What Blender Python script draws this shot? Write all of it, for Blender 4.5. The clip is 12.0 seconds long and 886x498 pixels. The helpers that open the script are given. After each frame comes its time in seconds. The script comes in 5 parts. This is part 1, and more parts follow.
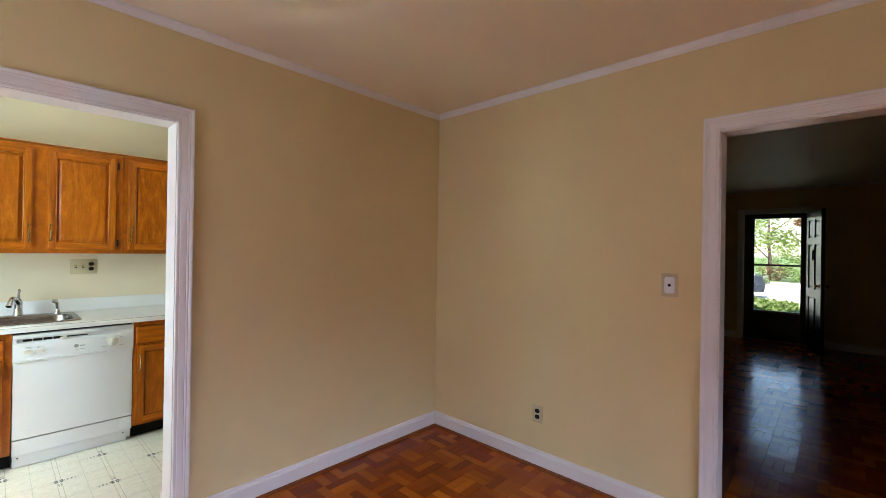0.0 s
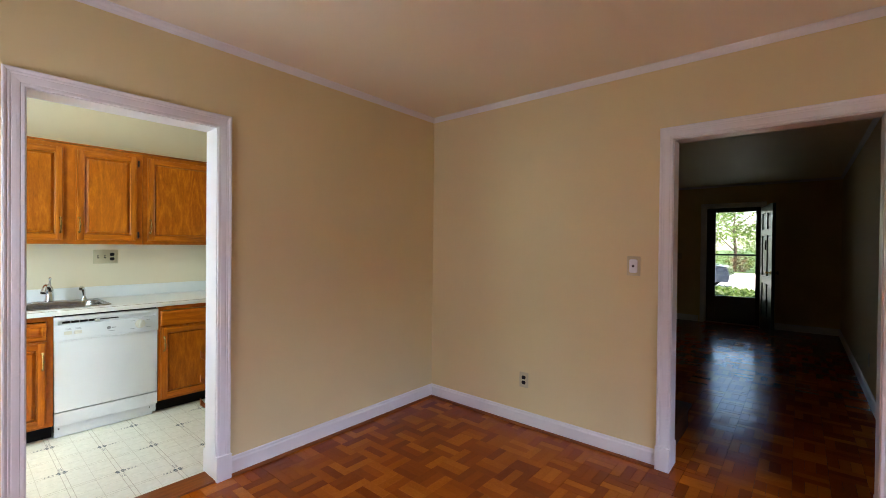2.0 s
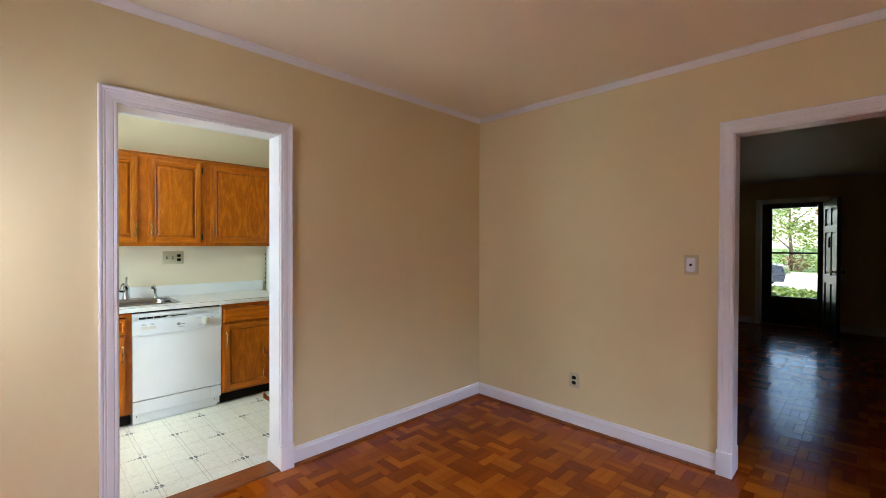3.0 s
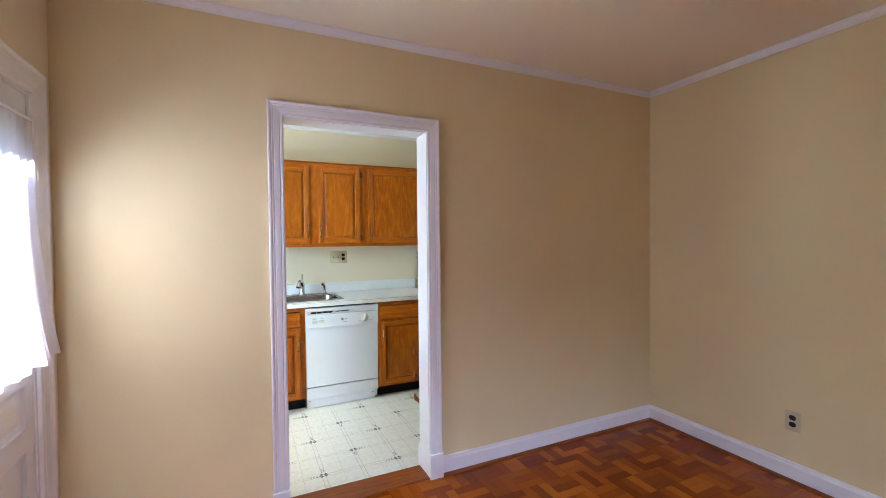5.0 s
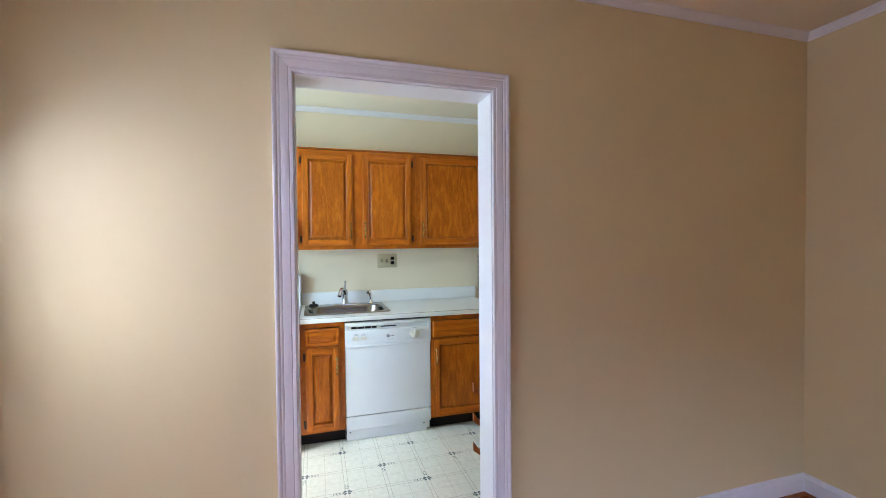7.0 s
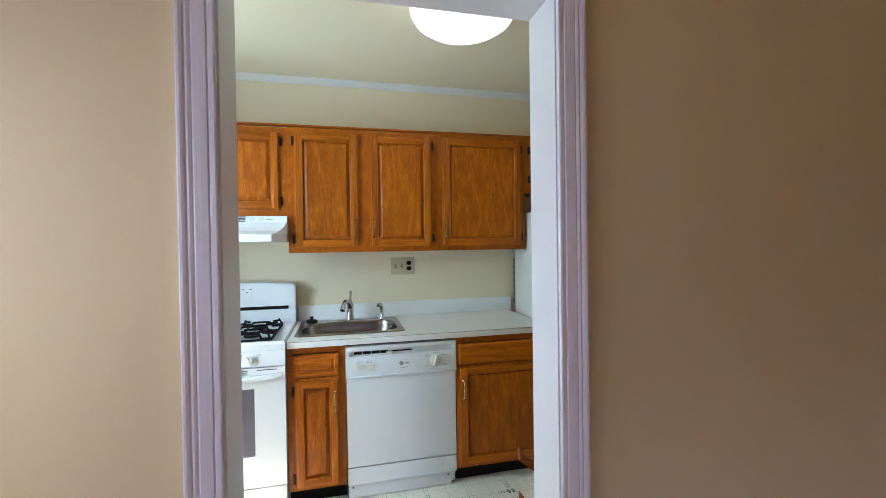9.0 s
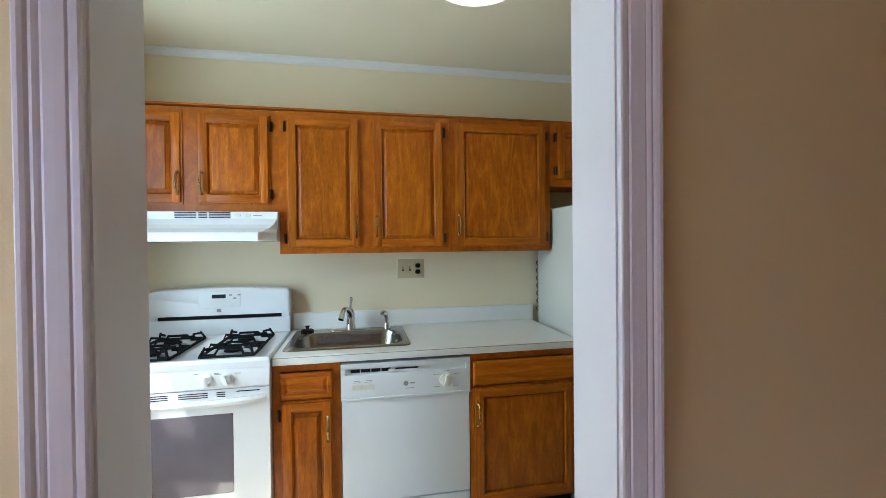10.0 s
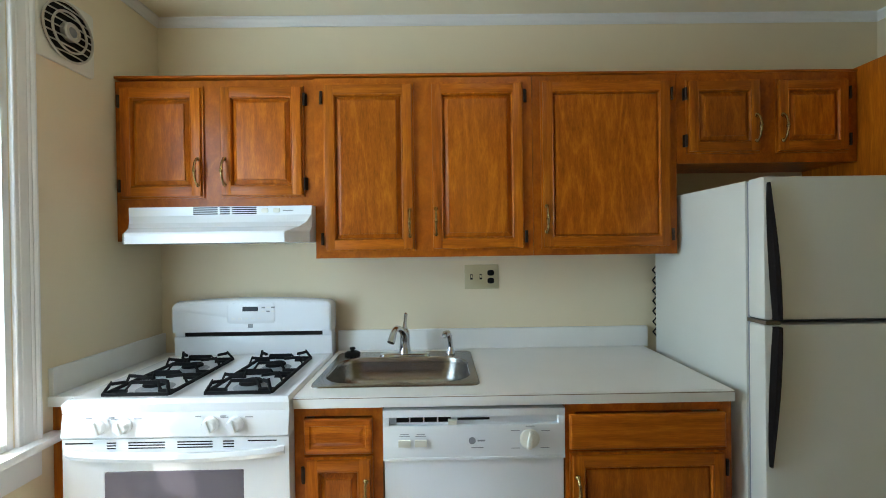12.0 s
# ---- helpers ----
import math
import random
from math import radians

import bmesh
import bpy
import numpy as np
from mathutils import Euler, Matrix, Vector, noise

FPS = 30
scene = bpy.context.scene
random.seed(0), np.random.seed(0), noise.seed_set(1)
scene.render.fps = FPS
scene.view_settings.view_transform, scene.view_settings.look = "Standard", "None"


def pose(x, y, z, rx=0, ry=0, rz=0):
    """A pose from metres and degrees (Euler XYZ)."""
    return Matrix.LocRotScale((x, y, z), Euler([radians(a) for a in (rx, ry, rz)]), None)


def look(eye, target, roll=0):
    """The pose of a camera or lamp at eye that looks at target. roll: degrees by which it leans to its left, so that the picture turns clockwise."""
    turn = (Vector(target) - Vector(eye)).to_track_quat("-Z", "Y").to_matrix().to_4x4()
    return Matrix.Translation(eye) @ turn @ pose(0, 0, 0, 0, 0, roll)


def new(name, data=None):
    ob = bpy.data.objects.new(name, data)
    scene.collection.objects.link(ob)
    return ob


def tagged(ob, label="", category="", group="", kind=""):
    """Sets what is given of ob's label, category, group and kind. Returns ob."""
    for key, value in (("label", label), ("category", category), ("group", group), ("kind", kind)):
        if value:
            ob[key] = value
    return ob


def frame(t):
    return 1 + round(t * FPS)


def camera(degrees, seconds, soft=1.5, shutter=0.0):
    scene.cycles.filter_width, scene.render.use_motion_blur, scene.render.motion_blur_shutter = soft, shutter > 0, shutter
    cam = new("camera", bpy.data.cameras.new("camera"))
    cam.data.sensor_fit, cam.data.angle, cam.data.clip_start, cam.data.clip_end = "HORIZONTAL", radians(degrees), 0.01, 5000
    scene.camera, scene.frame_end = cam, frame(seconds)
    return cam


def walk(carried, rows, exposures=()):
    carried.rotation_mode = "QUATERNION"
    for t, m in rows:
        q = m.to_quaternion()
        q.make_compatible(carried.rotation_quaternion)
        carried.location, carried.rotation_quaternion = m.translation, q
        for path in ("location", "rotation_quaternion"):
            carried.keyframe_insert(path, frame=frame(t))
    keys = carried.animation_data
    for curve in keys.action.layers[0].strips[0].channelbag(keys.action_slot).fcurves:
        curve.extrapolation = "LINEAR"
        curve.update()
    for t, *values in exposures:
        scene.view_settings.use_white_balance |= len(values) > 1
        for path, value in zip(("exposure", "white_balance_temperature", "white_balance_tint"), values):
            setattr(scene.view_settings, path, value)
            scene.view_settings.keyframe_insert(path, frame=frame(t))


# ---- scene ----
cam = camera(92.9, 12.0, soft=0.9)
PATH = [
    (0, (0.093, 0.021, 1.428), (-1.275, 1.48, 1.433), 0.9),
    (0.5, (0.173, -0.096, 1.441), (-1.14, 1.412, 1.442), 0.8),
    (1, (0.253, -0.209, 1.413), (-1.047, 1.311, 1.411), 0.6),
    (1.5, (0.273, -0.309, 1.41), (-1.02, 1.217, 1.396), 0.6),
    (2, (0.257, -0.371, 1.381), (-1.036, 1.154, 1.363), 0.6),
    (2.5, (0.225, -0.431, 1.369), (-1.079, 1.085, 1.355), 0.4),
    (3, (0.205, -0.472, 1.378), (-1.209, 0.942, 1.359), 0.2),
    (3.5, (0.188, -0.5, 1.391), (-1.323, 0.811, 1.363), 0.1),
    (5.5, (-0.162, -0.259, 1.422), (-2.017, 0.487, 1.377), -0.5),
    (6, (-0.32, -0.208, 1.431), (-2.186, 0.512, 1.385), -0.3),
    (6.5, (-0.477, -0.154, 1.412), (-2.357, 0.528, 1.368), -0.4),
    (7, (-0.659, -0.079, 1.424), (-2.573, 0.5, 1.383), -0.5),
    (9, (-1.326, 0.101, 1.403), (-3.271, 0.566, 1.379), -0.8),
    (9.5, (-1.511, 0.165, 1.411), (-3.463, 0.601, 1.396), -0.7),
    (10, (-1.656, 0.207, 1.402), (-3.619, 0.591, 1.381), -0.6),
    (10.5, (-1.849, 0.2145, 1.401), (-3.822, 0.557, 1.389), -0.6),
    (11, (-1.996, 0.2335, 1.406), (-3.972, 0.556, 1.399), -0.8),
    (11.5, (-2.12, 0.264, 1.406), (-4.105, 0.513, 1.394), -0.7),
    (12, (-2.232, 0.308, 1.403), (-4.232, 0.327, 1.392), -0.8),
]
EXPOSURE = 2.60
walk(cam, [(t, look(eye, target, roll)) for t, eye, target, roll in PATH], [(0, EXPOSURE - 0.05, 6750, 9), (3.5, EXPOSURE, 6450, 9), (5.5, EXPOSURE - 0.03, 6050, 13), (7, EXPOSURE - 0.13, 5900, 12), (9, EXPOSURE - 0.53, 6080, 10), (12, EXPOSURE - 0.66, 6250, 10)])

# ---- light ----
world = bpy.data.worlds.new("sky")
scene.world = world
world.use_nodes = True
wn, wl = world.node_tree.nodes, world.node_tree.links
sky = wn.new("ShaderNodeTexSky")
sky.sky_type, sky.sun_disc = 'NISHITA', False
SUN_EL, SUN_AZ = 64.0, 168.0   # degrees; azimuth clockwise from +y
sky.sun_elevation, sky.sun_rotation = radians(SUN_EL), radians(SUN_AZ)
wl.new(sky.outputs[0], wn["Background"].inputs[0])
wn["Background"].inputs[1].default_value = 0.10

sun_data = bpy.data.lights.new("sun", 'SUN')
sun_data.energy, sun_data.angle, sun_data.color = 3.8, radians(0.5), (1.0, 0.95, 0.87)
sun = new("sun", sun_data)
az, el = radians(SUN_AZ), radians(SUN_EL)
sun_from = Vector((math.sin(az) * math.cos(el), math.cos(az) * math.cos(el), math.sin(el)))
sun.matrix_world = look(sun_from * 30, (0, 0, 0))


def window_light(name, width, z0, z1, at, toward, power, colour, spread=180):
    """Sky light entering through an opening centred over at (x, y), sent along toward."""
    d = bpy.data.lights.new(name, 'AREA')
    d.shape, d.size, d.size_y, d.energy, d.color = 'RECTANGLE', width, z1 - z0, power, colour
    d.spread = radians(spread)
    ob = new(name, d)
    eye = Vector((*at, (z0 + z1) / 2))
    ob.matrix_world = look(eye, eye + Vector(toward))
    return ob


window_light("kitchen_window_light", 0.87, 0.80, 2.20, (-3.135, -1.30), (-0.7, 1, -0.05), 5.6, (0.60, 0.84, 1.0), 152)
window_light("door_light", 0.88, 0.95, 1.90, (-1.66, -1.27), (0, 1, -0.8), 6.0, (0.64, 0.69, 1.0))
window_light("dining_window_light", 1.6, 0.80, 2.20, (2.45, 0.75), (-1, 0, -1.4), 14.0, (0.57, 0.66, 1.0), 94)

# ---- materials ----


def nodes_of(name):
    m = bpy.data.materials.new(name)
    m.use_nodes = True
    nt = m.node_tree
    return m, nt, nt.nodes["Principled BSDF"]


def math_node(nt, op, a, b=None, c=None):
    n = nt.nodes.new("ShaderNodeMath")
    n.operation = op
    for k, v in enumerate((a, b, c)):
        if v is None:
            continue
        if isinstance(v, (int, float)):
            n.inputs[k].default_value = v
        else:
            nt.links.new(v, n.inputs[k])
    return n.outputs[0]


def noise_node(nt, vec, scale, detail=3.0, rough=0.5):
    n = nt.nodes.new("ShaderNodeTexNoise")
    n.inputs["Scale"].default_value, n.inputs["Detail"].default_value, n.inputs["Roughness"].default_value = scale, detail, rough
    nt.links.new(vec, n.inputs["Vector"])
    return n.outputs["Fac"]


def coords(nt, scale=(1, 1, 1), shift=None):
    tc = nt.nodes.new("ShaderNodeTexCoord")
    mp = nt.nodes.new("ShaderNodeMapping")
    mp.inputs["Scale"].default_value = scale
    nt.links.new(tc.outputs["Object"], mp.inputs["Vector"])
    if shift is not None:
        nt.links.new(shift, mp.inputs["Location"])
    return mp.outputs[0]


def ramp(nt, fac, stops):
    r = nt.nodes.new("ShaderNodeValToRGB")
    e = r.color_ramp.elements
    while len(e) < len(stops):
        e.new(0.5)
    for k, (p, c) in enumerate(stops):
        e[k].position, e[k].color = p, (*c, 1)
    nt.links.new(fac, r.inputs[0])
    return r.outputs[0]


def mix(nt, fac, a, b, blend='MIX'):
    n = nt.nodes.new("ShaderNodeMix")
    n.data_type, n.blend_type = 'RGBA', blend
    for sock, v in ((n.inputs[0], fac), (n.inputs[6], a), (n.inputs[7], b)):
        if isinstance(v, (int, float)):
            sock.default_value = v
        elif isinstance(v, tuple):
            sock.default_value = (*v, 1)
        else:
            nt.links.new(v, sock)
    return n.outputs[2]


def bump(nt, bs, height, strength, dist=0.002):
    b = nt.nodes.new("ShaderNodeBump")
    b.inputs["Strength"].default_value, b.inputs["Distance"].default_value = strength, dist
    nt.links.new(height, b.inputs["Height"])
    nt.links.new(b.outputs[0], bs.inputs["Normal"])


def surface(name, base, rough=0.5, metal=0.0, var=0.06, scale=4.0, grain=120.0, relief=0.15, rvar=0.1, coat=0.0, spec=0.5):
    m, nt, bs = nodes_of(name)
    v = coords(nt)
    big, fine = noise_node(nt, v, scale, 4), noise_node(nt, v, grain, 2)
    lo, hi = tuple(c * (1 - var) for c in base), tuple(min(1, c * (1 + var)) for c in base)
    col = ramp(nt, big, [(0.3, lo), (0.7, hi)])
    nt.links.new(col, bs.inputs["Base Color"])
    r = math_node(nt, 'MULTIPLY_ADD', big, rvar, rough - rvar / 2)
    nt.links.new(r, bs.inputs["Roughness"])
    bs.inputs["Metallic"].default_value = metal
    bs.inputs["Coat Weight"].default_value = coat
    bs.inputs["Specular IOR Level"].default_value = spec
    if relief:
        bump(nt, bs, fine, relief)
    return m


def oak(name, grain=(1, 1, 0.07), tones=((0.14, 0.026, 0.001), (0.36, 0.080, 0.003), (0.60, 0.180, 0.008)), rough=0.32):
    """Stained oak; the grain runs along the axis with the small scale."""
    m, nt, bs = nodes_of(name)
    info = nt.nodes.new("ShaderNodeObjectInfo")
    off = nt.nodes.new("ShaderNodeCombineXYZ")
    for k in range(3):
        nt.links.new(math_node(nt, 'MULTIPLY', info.outputs["Random"], 7.0 + 3 * k), off.inputs[k])
    v = coords(nt, grain, off.outputs[0])
    warp = noise_node(nt, v, 5.0, 3, 0.55)
    bands = math_node(nt, 'POWER', math_node(nt, 'PINGPONG', math_node(nt, 'MULTIPLY', warp, 22.0), 1.0), 1.6)
    fine = noise_node(nt, v, 260.0, 3, 0.7)
    flake = noise_node(nt, coords(nt, tuple(2.2 * g for g in grain), off.outputs[0]), 42.0, 3, 0.6)
    fac = math_node(nt, 'ADD', math_node(nt, 'MULTIPLY', bands, 0.16), math_node(nt, 'ADD', math_node(nt, 'MULTIPLY', fine, 0.44), math_node(nt, 'MULTIPLY', flake, 0.48)))
    col = ramp(nt, fac, [(0.28, tones[0]), (0.52, tones[1]), (0.78, tones[2])])
    patch = noise_node(nt, v, 3.0, 2, 0.5)
    col = mix(nt, math_node(nt, 'MULTIPLY_ADD', patch, 0.8, -0.25), col, tones[2])
    tone = math_node(nt, 'MULTIPLY_ADD', info.outputs["Random"], 0.25, 0.86)
    col = mix(nt, 1.0, col, tone, 'MULTIPLY')
    nt.links.new(col, bs.inputs["Base Color"])
    nt.links.new(math_node(nt, 'MULTIPLY_ADD', fine, -0.15, rough + 0.08), bs.inputs["Roughness"])
    bs.inputs["Specular IOR Level"].default_value = 0.28
    bump(nt, bs, fac, 0.25, 0.001)
    return m


def parquet(name, island):
    m, nt, bs = nodes_of(name)
    if island:
        rnd = nt.nodes.new("ShaderNodeNewGeometry").outputs["Random Per Island"]
    else:
        rnd = nt.nodes.new("ShaderNodeObjectInfo").outputs["Random"]
    geo = nt.nodes.new("ShaderNodeNewGeometry")
    off = nt.nodes.new("ShaderNodeCombineXYZ")
    nt.links.new(math_node(nt, 'MULTIPLY', rnd, 50.0), off.inputs[2])
    add = nt.nodes.new("ShaderNodeVectorMath")
    nt.links.new(geo.outputs["Position"], add.inputs[0])
    nt.links.new(off.outputs[0], add.inputs[1])
    grain = noise_node(nt, add.outputs[0], 60.0, 5, 0.65)
    wide = noise_node(nt, geo.outputs["Position"], 1.3, 3)
    fac = math_node(nt, 'ADD', math_node(nt, 'MULTIPLY', rnd, 0.75), math_node(nt, 'MULTIPLY', grain, 0.35))
    col = ramp(nt, fac, [(0.08, (0.17, 0.028, 0.002)), (0.45, (0.28, 0.055, 0.003)), (0.75, (0.37, 0.085, 0.004)), (1.0, (0.52, 0.145, 0.010))])
    col = mix(nt, math_node(nt, 'MULTIPLY', wide, 0.25), col, (0.18, 0.036, 0.003))
    nt.links.new(col, bs.inputs["Base Color"])
    nt.links.new(math_node(nt, 'MULTIPLY_ADD', wide, 0.2, 0.12), bs.inputs["Roughness"])
    bs.inputs["Specular IOR Level"].default_value = 0.12
    bs.inputs["Coat Weight"].default_value = 0.2
    bs.inputs["Coat Roughness"].default_value = 0.08
    wave = noise_node(nt, add.outputs[0], 16.0, 2, 0.5)
    bump(nt, bs, math_node(nt, 'MULTIPLY_ADD', wave, 1.6, math_node(nt, 'MULTIPLY', grain, 0.5)), 0.22, 0.0016)
    return m


def vinyl(name):
    """Cream sheet vinyl printed with a nine-inch lattice of double and single lines."""
    m, nt, bs = nodes_of(name)
    sep = nt.nodes.new("ShaderNodeSeparateXYZ")
    nt.links.new(coords(nt), sep.inputs[0])
    lines = None
    for k, origin in ((0, -3.31), (1, 0.54)):
        u = math_node(nt, 'MULTIPLY', math_node(nt, 'SUBTRACT', sep.outputs[k], origin - 23.35), 1 / 0.2335)
        d = math_node(nt, 'MULTIPLY', math_node(nt, 'PINGPONG', u, 0.5), 0.2335)
        for at, half, weight in ((0.011, 0.0016, 0.75), (0.1165, 0.0013, 0.45)):
            hit = math_node(nt, 'MULTIPLY', math_node(nt, 'COMPARE', d, at, half), weight)
            lines = hit if lines is None else math_node(nt, 'MAXIMUM', lines, hit)
    v = coords(nt)
    mott = noise_node(nt, v, 35.0, 4)
    base = ramp(nt, mott, [(0.3, (0.70, 0.69, 0.58)), (0.7, (0.80, 0.79, 0.68))])
    col = mix(nt, lines, base, (0.42, 0.38, 0.28))
    nt.links.new(col, bs.inputs["Base Color"])
    nt.links.new(math_node(nt, 'MULTIPLY_ADD', noise_node(nt, v, 6.0), 0.15, 0.25), bs.inputs["Roughness"])
    bump(nt, bs, mott, 0.1)
    return m


def glass(name, tint=(1, 1, 1), rough=0.0):
    m, nt, bs = nodes_of(name)
    bs.inputs["Base Color"].default_value = (*tint, 1)
    bs.inputs["Transmission Weight"].default_value = 1.0
    bs.inputs["Roughness"].default_value = rough
    bs.inputs["IOR"].default_value = 1.45
    return m


def cloth(name, colour, sheer):
    m, nt, bs = nodes_of(name)
    out = nt.nodes["Material Output"]
    bs.inputs["Base Color"].default_value = (*colour, 1)
    bs.inputs["Roughness"].default_value = 0.9
    tr = nt.nodes.new("ShaderNodeBsdfTranslucent")
    tr.inputs[0].default_value = (*colour, 1)
    cl = nt.nodes.new("ShaderNodeBsdfTransparent")
    a, b = nt.nodes.new("ShaderNodeMixShader"), nt.nodes.new("ShaderNodeMixShader")
    a.inputs[0].default_value = 0.6
    nt.links.new(bs.outputs[0], a.inputs[1])
    nt.links.new(tr.outputs[0], a.inputs[2])
    weave = noise_node(nt, coords(nt, (1, 1, 1)), 400.0, 1)
    nt.links.new(math_node(nt, 'MULTIPLY_ADD', weave, sheer, sheer * 0.5), b.inputs[0])
    nt.links.new(a.outputs[0], b.inputs[1])
    nt.links.new(cl.outputs[0], b.inputs[2])
    nt.links.new(b.outputs[0], out.inputs[0])
    return m


def glow(name, colour, strength):
    m, nt, bs = nodes_of(name)
    bs.inputs["Base Color"].default_value = (0.9, 0.9, 0.88, 1)
    bs.inputs["Emission Color"].default_value = (*colour, 1)
    bs.inputs["Emission Strength"].default_value = strength
    return m


def foliage(name, colour):
    """Leaves that let some of the sun through."""
    m, nt, bs = nodes_of(name)
    v = coords(nt)
    col = ramp(nt, noise_node(nt, v, 1.6, 3), [(0.3, tuple(c * 0.55 for c in colour)), (0.7, tuple(c * 1.3 for c in colour))])
    nt.links.new(col, bs.inputs["Base Color"])
    bs.inputs["Roughness"].default_value = 0.5
    tr = nt.nodes.new("ShaderNodeBsdfTranslucent")
    nt.links.new(mix(nt, 0.5, col, (colour[0] * 1.6, colour[1] * 2.0, colour[2])), tr.inputs[0])
    a = nt.nodes.new("ShaderNodeMixShader")
    a.inputs[0].default_value = 0.45
    nt.links.new(bs.outputs[0], a.inputs[1])
    nt.links.new(tr.outputs[0], a.inputs[2])
    nt.links.new(a.outputs[0], nt.nodes["Material Output"].inputs[0])
    return m


PAINT = surface("cream_wall_paint", (0.725, 0.605, 0.325), 0.75, var=0.025, scale=1.5, grain=220, relief=0.12)
KPAINT = surface("pale_yellow_wall_paint", (0.77, 0.66, 0.465), 0.6, var=0.025, scale=1.5, grain=220, relief=0.12)
CEIL = surface("ceiling_paint", (0.84, 0.775, 0.58), 0.6, var=0.02, scale=1.2, grain=160, relief=0.1)
TRIM = surface("white_trim_paint", (0.77, 0.76, 0.74), 0.32, var=0.02, scale=5, grain=60, relief=0.04)
OAK_V = oak("oak_upright_grain")
OAK_H = oak("oak_level_grain", (1, 0.07, 1))
OAK_F = oak("oak_face_frame", (0.45, 0.45, 0.30), ((0.20, 0.040, 0.002), (0.36, 0.082, 0.003), (0.52, 0.145, 0.007)))
OAK_P = oak("oak_panel_grain", (0.8, 0.8, 0.16))
FLOOR_PIECE = parquet("parquet_piece", False)
FLOOR_REST = parquet("parquet_rest", True)
FLOOR_EDGE = oak("parquet_edge_wood", (1, 0.09, 1), ((0.10, 0.025, 0.006), (0.2, 0.055, 0.012), (0.27, 0.08, 0.02)), 0.3)
STAIR = oak("dark_stair_wood", (1, 0.09, 1), ((0.03, 0.009, 0.003), (0.06, 0.018, 0.005), (0.09, 0.028, 0.008)), 0.85)
SEAM = surface("laminate_seam", (0.20, 0.13, 0.08), 0.5)
SUBFLOOR = surface("parquet_joint", (0.035, 0.012, 0.005), 0.7)
VINYL = vinyl("vinyl_sheet")
MOTIF = surface("vinyl_print_ink", (0.055, 0.085, 0.095), 0.35, var=0.2, scale=80)
LAMINATE = surface("white_laminate", (0.80, 0.79, 0.76), 0.3, var=0.02, scale=6, grain=300, relief=0.05)
ENAMEL = surface("white_enamel", (0.82, 0.83, 0.85), 0.16, var=0.01, scale=3, relief=0.0, rvar=0.05)
DWWHITE = surface("dishwasher_enamel", (0.78, 0.80, 0.82), 0.26, var=0.02, scale=3, grain=400, relief=0.04)
CREAMY = surface("off_white_plastic", (0.72, 0.69, 0.60), 0.4, var=0.03)
ALMOND = surface("almond_fridge_enamel", (0.66, 0.65, 0.58), 0.32, var=0.02, scale=3, grain=260, relief=0.15)
IRON = surface("black_cast_iron", (0.006, 0.006, 0.007), 0.8, var=0.3, scale=60, grain=300, relief=0.3, spec=0.2)
BLACK = surface("black_plastic", (0.008, 0.006, 0.005), 0.6, var=0.2, spec=0.2)
# near-black that stands in for shade in the dishwasher's gaps
DARK = surface("painted_gap_shade", (0.006, 0.005, 0.004), 0.8, spec=0.1)
STEEL = surface("brushed_steel", (0.30, 0.275, 0.25), 0.22, 1.0, var=0.08, scale=9, grain=500, relief=0.1)
CHROME = surface("chrome", (0.58, 0.58, 0.60), 0.10, 1.0, var=0.02, relief=0.0)
BRASS = surface("antique_brass", (0.42, 0.28, 0.11), 0.25, 1.0, var=0.25, scale=60, relief=0.1)
BRONZE = surface("dark_bronze_hinge", (0.035, 0.02, 0.012), 0.45, 0.7, var=0.2, scale=60)
PLATE = surface("almond_plate", (0.56, 0.49, 0.30), 0.4, var=0.03)
GREY = surface("grey_ink", (0.25, 0.26, 0.28), 0.5)
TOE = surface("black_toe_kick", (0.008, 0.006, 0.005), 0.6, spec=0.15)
DISPLAY = surface("dark_display_glass", (0.010, 0.012, 0.020), 0.2, var=0.1, relief=0.0, rvar=0.02, spec=0.2)
HANDLE = surface("dark_brown_plastic", (0.008, 0.005, 0.004), 0.75, var=0.2, spec=0.15)
GRILLE = surface("worn_metal_grille", (0.50, 0.47, 0.40), 0.4, 0.3, var=0.1)
CLEAR = glass("clear_glass")
OVEN = surface("oven_window_glass", (0.16, 0.14, 0.17), 0.06, var=0.1, relief=0.0, rvar=0.02, coat=1.0)
SHEER = cloth("sheer_white_cotton", (0.86, 0.84, 0.86), 0.13)
DOME = glow("lit_opal_glass", (1.0, 0.97, 0.92), 0.30)
DARKGREEN = surface("dark_green_gloss_paint", (0.016, 0.028, 0.018), 0.38, var=0.1)
ALU = surface("storm_door_metal", (0.06, 0.065, 0.06), 0.4, var=0.1)
CHERRY = oak("red_brown_wood", (1, 0.1, 1), ((0.20, 0.040, 0.008), (0.36, 0.085, 0.016), (0.46, 0.13, 0.028)), 0.35)
GRASS = surface("lawn", (0.06, 0.11, 0.03), 0.9, var=0.4, scale=0.8, grain=40, relief=0.5)
CONCRETE = surface("pale_concrete", (0.58, 0.56, 0.54), 0.85, var=0.1, scale=0.6, grain=30, relief=0.3)
LEAF = foliage("foliage", (0.12, 0.17, 0.045))
REDLEAF = foliage("reddish_foliage", (0.17, 0.09, 0.05))
BARK = surface("bark", (0.10, 0.07, 0.05), 0.9, var=0.3, scale=10, grain=40, relief=0.6)
CARPAINT = surface("dark_blue_car_paint", (0.012, 0.016, 0.028), 0.25, var=0.05, coat=1.0, relief=0.0)
RUBBER = surface("tyre_rubber", (0.015, 0.015, 0.015), 0.8)
ROOF = surface("roof_felt", (0.08, 0.075, 0.07), 0.9, var=0.2)
